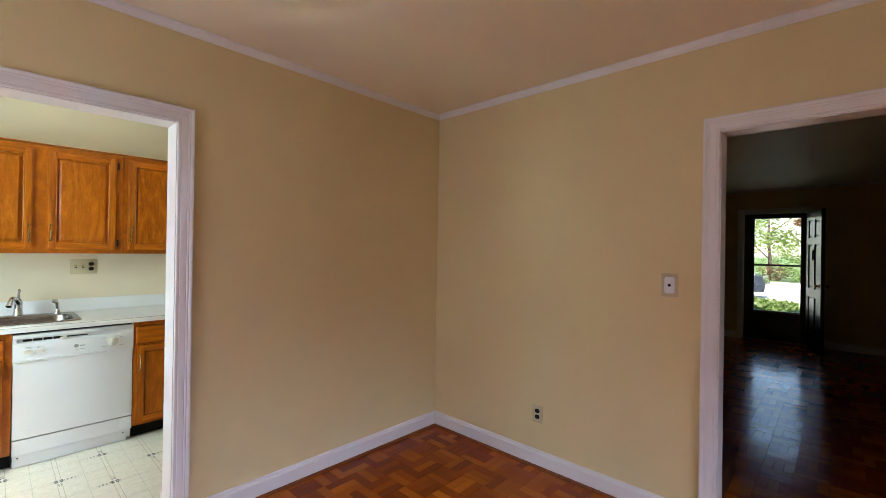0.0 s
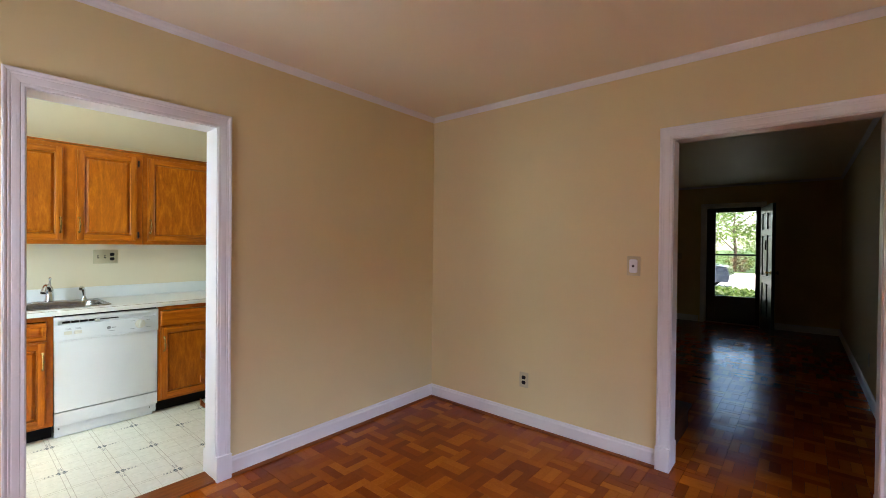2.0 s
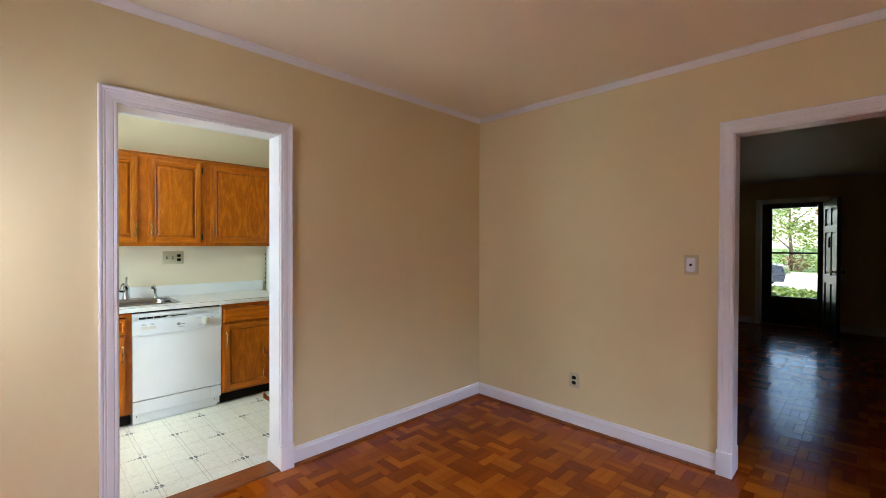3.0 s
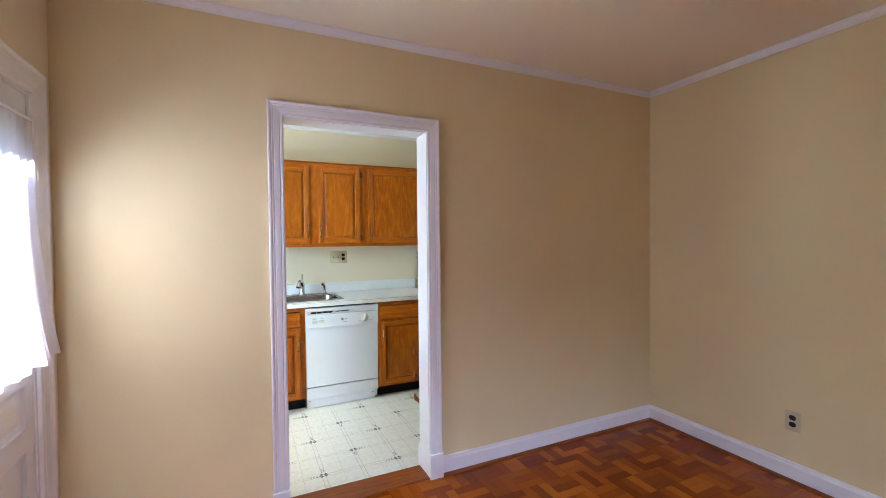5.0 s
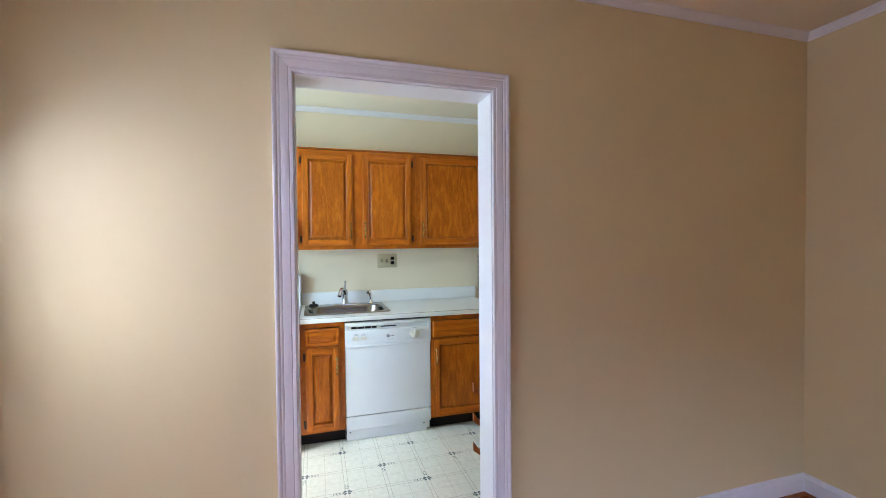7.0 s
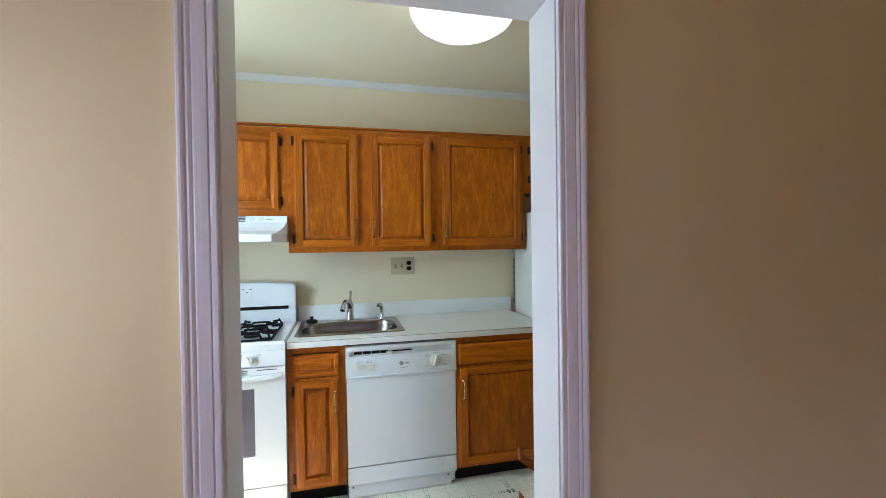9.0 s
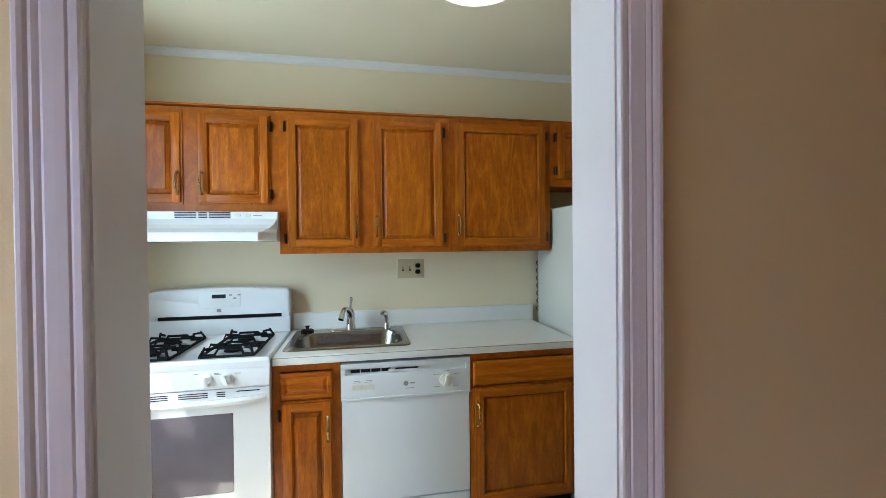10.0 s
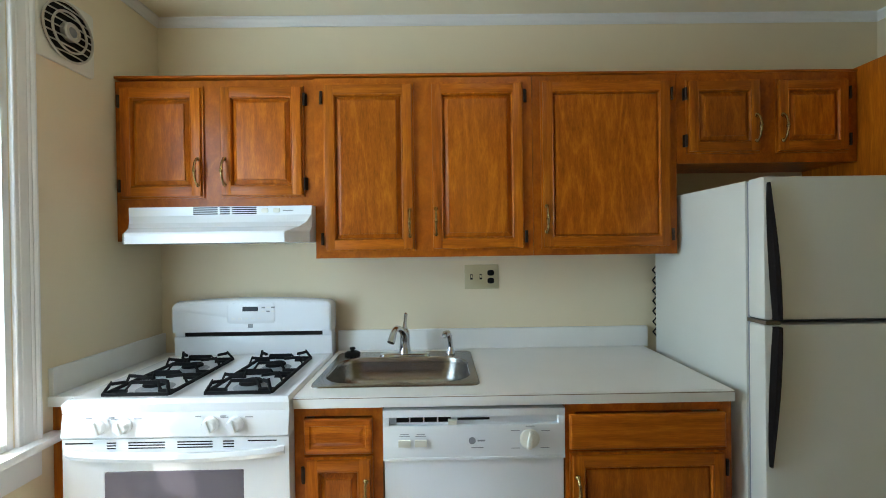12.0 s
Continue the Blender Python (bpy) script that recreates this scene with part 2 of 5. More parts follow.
# tan finish of the two added screens that block low sky light
SKY_SCREEN = surface("sky_screen_tan", (0.38, 0.30, 0.24), 0.8, var=0.1)

# ---- mesh helpers ----
ORIGIN = {}


def box(bm, x0, x1, y0, y1, z0, z1, bevel=0.0, mi=0):
    vs = [bm.verts.new(p) for p in ((x0, y0, z0), (x1, y0, z0), (x1, y1, z0), (x0, y1, z0), (x0, y0, z1), (x1, y0, z1), (x1, y1, z1), (x0, y1, z1))]
    fs = [bm.faces.new([vs[k] for k in f]) for f in ((3, 2, 1, 0), (4, 5, 6, 7), (0, 1, 5, 4), (1, 2, 6, 5), (2, 3, 7, 6), (3, 0, 4, 7))]
    for f in fs:
        f.material_index = mi
    if bevel:
        bmesh.ops.bevel(bm, geom=list({e for f in fs for e in f.edges}), offset=bevel, segments=2, affect='EDGES', profile=0.6)
    return bm


def boxes(*specs, bevel=0.0):
    bm = bmesh.new()
    for b in specs:
        box(bm, *b, bevel=bevel)
    return bm


def skin(bm, loops, closed=True, caps=(True, True), mi=0):
    """Quads between successive loops of points."""
    rings = [[bm.verts.new(p) for p in lp] for lp in loops]
    n = len(rings[0])
    for a, b in zip(rings, rings[1:]):
        for k in range(n if closed else n - 1):
            f = bm.faces.new((a[k], a[(k + 1) % n], b[(k + 1) % n], b[k]))
            f.material_index = mi
    if caps[0]:
        bm.faces.new(rings[0][::-1])
    if caps[1]:
        bm.faces.new(rings[-1])
    return bm


def tube(bm, pts, radii, seg=10):
    """A round bar along points, with its radius at each."""
    loops = []
    pts = [Vector(p) for p in pts]
    if isinstance(radii, (int, float)):
        radii = [radii] * len(pts)
    up = Vector((0.123, 0.31, 0.94))
    for k, p in enumerate(pts):
        d = (pts[min(k + 1, len(pts) - 1)] - pts[max(k - 1, 0)]).normalized()
        u = up - d * up.dot(d)
        u.normalize()
        w = d.cross(u)
        up = u
        loops.append([p + (u * math.cos(a) + w * math.sin(a)) * radii[k] for a in (2 * math.pi * i / seg for i in range(seg))])
    return skin(bm, loops)


def lathe(bm, c, axis, profile, seg=24):
    """Rings (radius, distance along the axis) round a centre."""
    ax = {"x": Vector((1, 0, 0)), "y": Vector((0, 1, 0)), "z": Vector((0, 0, 1))}[axis]
    u = Vector((0, 1, 0)) if axis == "x" else Vector((1, 0, 0))
    w = ax.cross(u)
    c = Vector(c)
    return skin(bm, [[c + ax * h + (u * math.cos(a) + w * math.sin(a)) * max(r, 1e-4) for a in (2 * math.pi * i / seg for i in range(seg))] for r, h in profile])


def rrect(cx, cy, hx, hy, r, z, n=5):
    pts = []
    for qx, qy, a0 in ((1, 1, 0), (-1, 1, 90), (-1, -1, 180), (1, -1, 270)):
        for k in range(n + 1):
            a = radians(a0 + 90 * k / n)
            pts.append((cx + qx * (hx - r) + r * math.cos(a), cy + qy * (hy - r) + r * math.sin(a), z))
    return pts


def finish(ob, smooth):
    if smooth:
        for p in ob.data.polygons:
            p.use_smooth = True
        ob.data.set_sharp_from_angle(angle=radians(35))
    return ob


def thing(name, at, label, category, group="", kind=""):
    ob = new(name)
    ob.location = at
    ob.empty_display_size = 0.05
    ORIGIN[ob] = Vector(at)
    return tagged(ob, label, category, group, kind)


def part(name, bm, material, parent, label="", smooth=True):
    """One mesh under a thing or a part; the bmesh is in world metres."""
    o = ORIGIN[parent]
    bmesh.ops.translate(bm, verts=bm.verts[:], vec=-o)
    bmesh.ops.recalc_face_normals(bm, faces=bm.faces[:])
    me = bpy.data.meshes.new(name)
    bm.to_mesh(me)
    bm.free()
    for m in material if isinstance(material, (list, tuple)) else [material]:
        me.materials.append(m)
    ob = new(name, me)
    ob.parent = parent
    ORIGIN[ob] = o
    if label:
        ob["label"] = label
    return finish(ob, smooth)


def solid(name, bm, material, label="", category="", kind="structure", smooth=False, group=""):
    """One top-level mesh in world metres."""
    bmesh.ops.recalc_face_normals(bm, faces=bm.faces[:])
    me = bpy.data.meshes.new(name)
    bm.to_mesh(me)
    bm.free()
    for m in material if isinstance(material, (list, tuple)) else [material]:
        me.materials.append(m)
    ob = new(name, me)
    ORIGIN[ob] = Vector((0, 0, 0))
    tagged(ob, label, category, group, kind)
    return finish(ob, smooth)


def ring_frame(x0, x1, outer, inner):
    """A rectangular frame in one piece between x0 and x1; outer and inner are (y0, y1, z0, z1)."""
    def rect(x, r):
        return [(x, r[0], r[2]), (x, r[1], r[2]), (x, r[1], r[3]), (x, r[0], r[3])]
    lp = [rect(x0, outer), rect(x1, outer), rect(x1, inner), rect(x0, inner), rect(x0, outer)]
    bm = skin(bmesh.new(), lp, caps=(False, False))
    bmesh.ops.remove_doubles(bm, verts=bm.verts[:], dist=1e-5)
    return bm


# ---- large structure ----
XA0, XA1 = -2.448, -2.305         # wall between dining room and kitchen
YB0, YB1 = 2.51, 2.63             # wall between dining room and living room
YS, YS0 = -1.055, -1.25           # outer south wall
XK = -4.31                        # kitchen's back wall
YK = 2.50                         # kitchen's north wall
XE = 2.20                         # dining room's east wall
YL, XL0, XL1 = 8.80, -3.60, 0.76  # living room: front wall, west wall, east wall
H = 2.53                          # ceilings
KD = (-0.146, 0.633, 2.04)        # kitchen doorway
LD = (-0.336, 0.557, 2.04)        # living room doorway
KW = (-3.582, -2.70, 0.78, 2.22)   # kitchen window
ED = (-2.10, -1.22, 1.960)        # outer door
DW = (-0.05, 1.55, 0.78, 2.22)    # dining window, in the east wall
FD = (-1.09, -0.27, 2.12)         # front door
J = 0.015                         # jamb lining

solid("wall_west", boxes((XA0, XA1, YS, KD[0] - J, 0, H), (XA0, XA1, KD[1] + J, YB0, 0, H), (XA0, XA1, KD[0] - J, KD[1] + J, KD[2] + J, H)), PAINT, "cream painted wall with a cased doorway to the kitchen", "wall")
solid("wall_north", boxes((XA0, LD[0] - J, YB0, YB1, 0, H), (LD[1] + J, XE, YB0, YB1, 0, H), (LD[0] - J, LD[1] + J, YB0, YB1, LD[2] + J, H)), PAINT, "cream painted wall with a cased doorway to the living room", "wall")
bm = boxes((XK - 0.15, KW[0], YS0, YS, 0, H), (KW[0], KW[1], YS0, YS, 0, KW[2]), (KW[0], KW[1], YS0, YS, KW[3], H), (KW[1], ED[0] - 0.03, YS0, YS, 0, H), (ED[0] - 0.03, ED[1] + 0.03, YS0, YS, ED[2] + 0.03, H),
           (ED[1] + 0.03, XE + 0.195, YS0, YS, 0, H))
solid("wall_south", bm, KPAINT, "cream painted outer wall with a kitchen window and a door", "wall")
solid("wall_kitchen_west", boxes((XK - 0.15, XK, YS, YK, 0, H)), KPAINT, "pale yellow painted kitchen wall behind the cabinets", "wall")
solid("wall_kitchen_north", boxes((XK - 0.15, XA0, YK, YB1, 0, H)), KPAINT, "pale yellow painted kitchen side wall", "wall")
solid("wall_east", boxes((XE, XE + 0.195, YS, DW[0], 0, H), (XE, XE + 0.195, DW[1], YB1, 0, H), (XE, XE + 0.195, DW[0], DW[1], 0, DW[2]), (XE, XE + 0.195, DW[0], DW[1], DW[3], H)), PAINT, "cream painted dining room wall with a window", "wall")
solid("wall_living_east", boxes((XL1, XL1 + 0.15, YB1, YL, 0, H)), PAINT, "cream painted living room side wall in deep shade", "wall")
solid("wall_living_west", boxes((XL0 - 0.15, XL0, YB1, YL, 0, H)), PAINT, "cream painted living room side wall in deep shade", "wall")
solid("wall_living_north", boxes((XL0 - 0.15, FD[0] - 0.03, YL, YL + 0.2, 0, H), (FD[1] + 0.03, XL1 + 0.15, YL, YL + 0.2, 0, H), (FD[0] - 0.03, FD[1] + 0.03, YL, YL + 0.2, FD[2] + 0.03, H)), PAINT, "cream painted front wall with the open front door", "wall")
solid("ceiling_dining", boxes((XA1 - 0.06, XE + 0.195, YS0, YB1 - 0.06, H, H + 0.12)), CEIL, "white painted dining room ceiling", "ceiling")
solid("ceiling_kitchen", boxes((XK - 0.15, XA1 - 0.06, YS0, YB1 - 0.06, H, H + 0.12)), CEIL, "white painted kitchen ceiling", "ceiling")
solid("ceiling_living", boxes((XK - 0.15, XE + 0.15, YB1 - 0.06, YL + 0.2, H, H + 0.12)), CEIL, "white painted living room ceiling", "ceiling")
# unseen roof; its south eave is sized to cut the sun at the windows
solid("roof", boxes((XK - 0.6, XE + 0.6, YS - 0.44, YL + 0.25, H + 0.20, H + 0.34)), ROOF, "dark flat roof, unseen, with a short eave sized to trim the sun", "roof")
# unseen slab added above the front door to hold back sky light
solid("porch_roof", boxes((-2.2, 1.2, YL + 0.25, YL + 2.0, H - 0.06, H + 0.12)), ROOF, "flat slab added out of view over the front step to dim the living room", "roof")
# two added screens: they hide the low sky so window light falls downwards
solid("garden_wall", boxes((-25, 25, -5.6, -5.3, -0.35, 3.1)), SKY_SCREEN, "plain tan screen added south of the house to block low sky light", "wall")
solid("garden_wall_east", boxes((7.2, 7.5, -5.3, 25, -0.35, 3.4)), SKY_SCREEN, "plain tan screen added east of the house to block low sky light", "wall")
solid("ground", boxes((-400, 400, -400, 400, -0.60, -0.30)), GRASS, "sunlit green lawn round the house", "ground")

# floors
solid("floor_kitchen", boxes((XK, XA0 + 0.02, YS, YK, -0.10, 0.0)), VINYL, "cream sheet vinyl floor with a printed lattice", "floor")
floor = solid("floor_dining", boxes((XA0 + 0.02, XE, YS, YB1, -0.10, -0.006)), SUBFLOOR, "glossy red-brown parquet floor of basket-weave blocks", "floor")
floor_living = solid("floor_living", boxes((XL0, XL1, YB1, YL, -0.10, -0.006)), SUBFLOOR, "dark glossy parquet floor of basket-weave blocks", "floor")
solid("threshold", boxes((XA0 - 0.005, XA1 + 0.012, KD[0], KD[1], -0.006, 0.009), bevel=0.004), FLOOR_EDGE, "worn red-brown wooden threshold strip in the kitchen doorway", "threshold")


# ---- trim ----
CASING = [(0.004, 0.0), (0.004, 0.009), (0.005, 0.012), (0.008, 0.0135), (0.016, 0.0135), (0.019, 0.0130), (0.022, 0.0150), (0.034, 0.0165), (0.046, 0.0175), (0.049, 0.0170), (0.052, 0.0185), (0.056, 0.020), (0.060, 0.0195), (0.064, 0.0225), (0.069, 0.0245), (0.074, 0.0245), (0.077, 0.022), (0.077, 0.0)]


def casing(bm, axis, plane, out, a0, a1, z0, z1, profile):
    """A moulded door casing round an opening a0..a1, up to z1, mitred at its corners."""
    cols = []
    for w, d in profile:
        p = plane + out * d
        path = [(a0 - w, z0), (a0 - w, z1 + w), (a1 + w, z1 + w), (a1 + w, z0)]
        cols.append([(p, a, z) if axis == "y" else (a, p, z) for a, z in path])
    rings = [[cols[k][j] for k in range(len(cols))] for j in range(4)]
    return skin(bm, rings)


def jamb(bm, axis, p0, p1, a0, a1, z1):
    for lo, hi, zz0, zz1 in ((a0 - J, a0, 0, z1 + J), (a1, a1 + J, 0, z1 + J), (a0, a1, z1, z1 + J)):
        box(bm, *((p0, p1, lo, hi) if axis == "y" else (lo, hi, p0, p1)), zz0, zz1)
    return bm


def run(bm, p0, p1, out, profile):
    """A moulding from p0 to p1 along a wall; profile of (out, z)."""
    return skin(bm, [[(p[0] + out[0] * d, p[1] + out[1] * d, z) for d, z in profile] for p in (p0, p1)])


def plinth(bm, axis, plane, out, a0, a1):
    for lo, hi in ((a0 - 0.082, a0 + 0.001), (a1 - 0.001, a1 + 0.082)):
        p = sorted((plane, plane + out * 0.030))
        box(bm, *((p[0], p[1], lo, hi) if axis == "y" else (lo, hi, p[0], p[1])), 0.0, 0.145, bevel=0.003)
    return bm


for nm, axis, faces, op in (("door_frame_kitchen", "y", (XA0, XA1), KD), ("door_frame_living", "x", (YB1, YB0), LD)):
    fr = thing(nm, (XA1, 0.24, 0) if axis == "y" else (0.1, YB0, 0), "white painted fluted door casing with plinth blocks", "door frame", kind="structure")
    lo, hi = sorted(faces)
    part("jamb", jamb(bmesh.new(), axis, lo - 0.002, hi + 0.002, *op), TRIM, fr, smooth=False)
    for plane in faces:
        out = (1 if plane == hi else -1)
        part("casing", casing(bmesh.new(), axis, plane, out, op[0], op[1], 0.145, op[2], CASING), TRIM, fr, smooth=False)
        part("plinth_block", plinth(bmesh.new(), axis, plane, out, op[0], op[1]), TRIM, fr)

CROWN = [(0, H - 0.040), (0.005, H - 0.040), (0.008, H - 0.034), (0.010, H - 0.030), (0.014, H - 0.026), (0.020, H - 0.015), (0.023, H - 0.012), (0.028, H - 0.008), (0.029, H), (0, H)]
BASE = [(0, 0.0), (0.016, 0.0), (0.016, 0.088), (0.014, 0.094), (0.011, 0.098), (0.009, 0.108), (0.005, 0.113), (0, 0.113)]
SHOE = [(0.016, -0.004), (0.030, -0.004), (0.029, 0.008), (0.024, 0.014), (0.016, 0.017)]
CO = 0.079


def ring(profile, x0, x1, y0, y1, gaps):
    """A moulding round a room, left out where gaps are."""
    bm = bmesh.new()
    for side, p0, p1, out in (("w", (x0, y0), (x0, y1), (1, 0)), ("n", (x0, y1), (x1, y1), (0, -1)), ("e", (x1, y1), (x1, y0), (-1, 0)), ("s", (x1, y0), (x0, y0), (0, 1))):
        k = 1 if side in "we" else 0
        cuts = sorted(g[1:] for g in gaps if g[0] == side)
        a, b = sorted((p0[k], p1[k]))
        for lo, hi in cuts + [(b, b)]:
            if lo > a:
                q0, q1 = list(p0), list(p0)
                q0[k], q1[k] = a, lo
                run(bm, q0, q1, out, profile)
            a = hi
    return bm


solid("crown_moulding", ring(CROWN, XA1, XE, YS, YB0, []), TRIM, "white painted crown moulding", "trim", smooth=False)
solid("crown_moulding_kitchen", ring(CROWN, XK, XA0, YS, YK, []), TRIM, "white painted crown moulding over the kitchen walls", "trim", smooth=False)
solid("crown_moulding_living", ring(CROWN, XL0, XL1, YB1, YL, []), TRIM, "white painted crown moulding round the living room", "trim", smooth=False)
dgaps = [("w", KD[0] - CO, KD[1] + CO), ("n", LD[0] - CO, LD[1] + CO), ("s", ED[0] - 0.13, ED[1] + 0.13)]
solid("baseboard", ring(BASE, XA1, XE, YS, YB0, dgaps), TRIM, "white painted baseboard", "baseboard", smooth=False)
solid("shoe_moulding", ring(SHOE, XA1, XE, YS, YB0, dgaps), FLOOR_EDGE, "red-brown wooden quarter-round along the baseboard", "trim", smooth=False)
solid("baseboard_living", ring(BASE, XL0, XL1, YB1, YL, [("s", LD[0] - CO, LD[1] + CO), ("n", FD[0] - 0.1, FD[1] + 0.1)]), TRIM, "white painted baseboard round the living room", "baseboard", smooth=False)


# ---- windows and doors of the outer walls ----
def sash_window(name, op, label, east=False):
    """A double-hung window in the south wall, or in the east wall turned a quarter."""
    x0, x1, z0, z1 = op

    def put(*specs, bevel=0.0):
        if east:
            specs = [(XE + YS - b[3], XE + YS - b[2], b[0], b[1], b[4], b[5]) for b in specs]
        return boxes(*specs, bevel=bevel)

    mid = (x0 + x1) / 2
    w = thing(name, (XE, mid, z0) if east else (mid, YS, z0), label, "window", kind="structure")
    part("casing", casing(bmesh.new(), "y" if east else "x", XE if east else YS, -1 if east else 1, x0, x1, z0, z1, CASING), TRIM, w, smooth=False)
    part("window_frame", put((x0, x0 + 0.02, YS0, YS, z0, z1), (x1 - 0.02, x1, YS0, YS, z0, z1), (x0 + 0.02, x1 - 0.02, YS0, YS, z1 - 0.02, z1), (x0 + 0.02, x1 - 0.02, YS0, YS - 0.002, z0 - 0.004, z0 + 0.02)), TRIM, w)
    part("window_sill", put((x0 - 0.14, x1 + 0.14, YS - 0.06, YS + 0.055, z0 - 0.028, z0), bevel=0.008), TRIM, w)
    part("apron", put((x0 - 0.077, x1 + 0.077, YS, YS + 0.018, z0 - 0.125, z0 - 0.028), bevel=0.004), TRIM, w)
    zm = (z0 + z1) / 2
    for lo, hi, yy in ((z0 + 0.02, zm + 0.02, -1.135), (zm - 0.02, z1 - 0.02, -1.175)):
        s = part("sash", put((x0 + 0.02, x0 + 0.065, yy - 0.018, yy + 0.018, lo, hi), (x1 - 0.065, x1 - 0.02, yy - 0.018, yy + 0.018, lo, hi), (x0 + 0.065, x1 - 0.065, yy - 0.018, yy + 0.018, lo, lo + 0.05), (x0 + 0.065, x1 - 0.065, yy - 0.018, yy + 0.018, hi - 0.04, hi)), TRIM, w)
        g = part("pane", put((x0 + 0.06, x1 - 0.06, yy - 0.002, yy + 0.002, lo + 0.045, hi - 0.035)), CLEAR, s, smooth=False)
        g.visible_shadow = False
    return w


sash_window("window_1", KW, "white painted sash window with a deep sill, in full daylight")
sash_window("window_2", DW, "white painted sash window in full daylight", east=True)

door = thing("door_1", (ED[0], YS, 0), "white painted half-glazed outer door hung with a sheer curtain", "door", kind="structure")
WIDE = [(w * 1.3, d) for w, d in CASING]
part("casing", casing(bmesh.new(), "x", YS, 1, ED[0] - 0.012, ED[1] + 0.012, 0.0, ED[2] + 0.012, WIDE), TRIM, door, smooth=False)
part("jamb", boxes((ED[0] - 0.03, ED[0] - 0.003, YS0, YS, 0, ED[2] + 0.03), (ED[1] + 0.003, ED[1] + 0.03, YS0, YS, 0, ED[2] + 0.03), (ED[0] - 0.003, ED[1] + 0.003, YS0, YS, ED[2] + 0.003, ED[2] + 0.03)), TRIM, door)
lx0, lx1, ly0, ly1 = ED[0], ED[1], YS - 0.045, YS - 0.004
leaf = part("door_leaf", boxes((lx0, lx0 + 0.072, ly0, ly1, 0.01, ED[2]), (lx1 - 0.072, lx1, ly0, ly1, 0.01, ED[2]), (lx0 + 0.072, lx1 - 0.072, ly0, ly1, ED[2] - 0.13, ED[2]), (lx0 + 0.072, lx1 - 0.072, ly0, ly1, 0.90, 0.985), (lx0 + 0.072, lx1 - 0.072, ly0, ly1, 0.66, 0.745), (lx0 + 0.072, lx1 - 0.072, ly0, ly1, 0.01, 0.23)), TRIM, door, smooth=False)
pane = part("pane", boxes((lx0 + 0.068, lx1 - 0.068, ly0 + 0.018, ly0 + 0.022, 0.98, ED[2] - 0.125)), CLEAR, leaf, smooth=False)
pane.visible_shadow = False


def sunk_panel(bm, x0, x1, z0, z1, y, back):
    """A panel with a bevelled sunk border, facing +y."""
    lv = [(0.0, y - 0.014), (0.012, y - 0.016), (0.022, y - 0.018), (0.04, y - 0.010), (0.045, y - 0.009)]
    loops = [[(x0, back, z0), (x1, back, z0), (x1, back, z1), (x0, back, z1)]]
    loops += [[(x0 + i, d, z0 + i), (x1 - i, d, z0 + i), (x1 - i, d, z1 - i), (x0 + i, d, z1 - i)] for i, d in lv]
    return skin(bm, loops)


for lo, hi in ((0.745, 0.90), (0.23, 0.66)):
    part("door_panel", sunk_panel(bmesh.new(), lx0 + 0.072, lx1 - 0.072, lo, hi, ly1, ly0 + 0.008), TRIM, leaf, smooth=False)
for zz in (0.27, 1.08, 1.74):
    bm = bmesh.new()
    lathe(bm, (lx0 - 0.006, YS + 0.004, zz - 0.05), "z", [(0.0, -0.006), (0.006, -0.004), (0.007, 0.0), (0.007, 0.033), (0.0062, 0.034), (0.007, 0.035), (0.007, 0.067), (0.0062, 0.068), (0.007, 0.069), (0.007, 0.1), (0.006, 0.104), (0.0, 0.107)], 10)
    box(bm, lx0 + 0.0, lx0 + 0.03, ly1, ly1 + 0.003, zz - 0.045, zz + 0.045)
    box(bm, lx0 - 0.035, lx0 - 0.008, YS + 0.001, YS + 0.013, zz - 0.045, zz + 0.045)
    part("hinge", bm, TRIM, leaf)
bm = bmesh.new()
lathe(bm, (lx1 - 0.06, ly1, 0.95), "y", [(0.0, 0.0), (0.028, 0.0), (0.028, 0.004), (0.011, 0.008), (0.011, 0.03), (0.025, 0.038), (0.029, 0.052), (0.02, 0.066), (0, 0.068)], 20)
part("door_knob", bm, BRASS, leaf)

# sheer curtain, gathered on a rod at the top and hanging slightly free below
cur = thing("curtain", (lx0 + 0.45, YS, 0.93), "sheer white cotton curtain gathered over a door window", "curtain")
loops = []
nx, nz = 120, 16
for j in range(nz + 1):
    t = j / nz
    z = 1.865 - t * 0.905
    row = []
    for i in range(nx + 1):
        s = i / nx
        xx = lx0 + 0.004 - 0.07 * t ** 2 * (1 - s) ** 2 + s * 0.83
        ww = 0.007 * math.sin(s * 95) + 0.006 * math.sin(s * 41 + 2 * t)
        row.append((xx, YS + 0.014 + ww * (0.55 + 0.7 * t) + 0.035 * t ** 3, z + 0.008 * math.sin(s * 33) * t + (0.02 * (1 - s) * t)))
    loops.append(row)
part("fabric", skin(bmesh.new(), loops, closed=False, caps=(False, False)), SHEER, cur)
bm = tube(bmesh.new(), [(lx0 + 0.03, YS + 0.02, 1.868), (lx0 + 0.85, YS + 0.02, 1.868)], 0.006)
part("rod", bm, TRIM, cur, "white metal rod")

# ---- kitchen cabinets ----


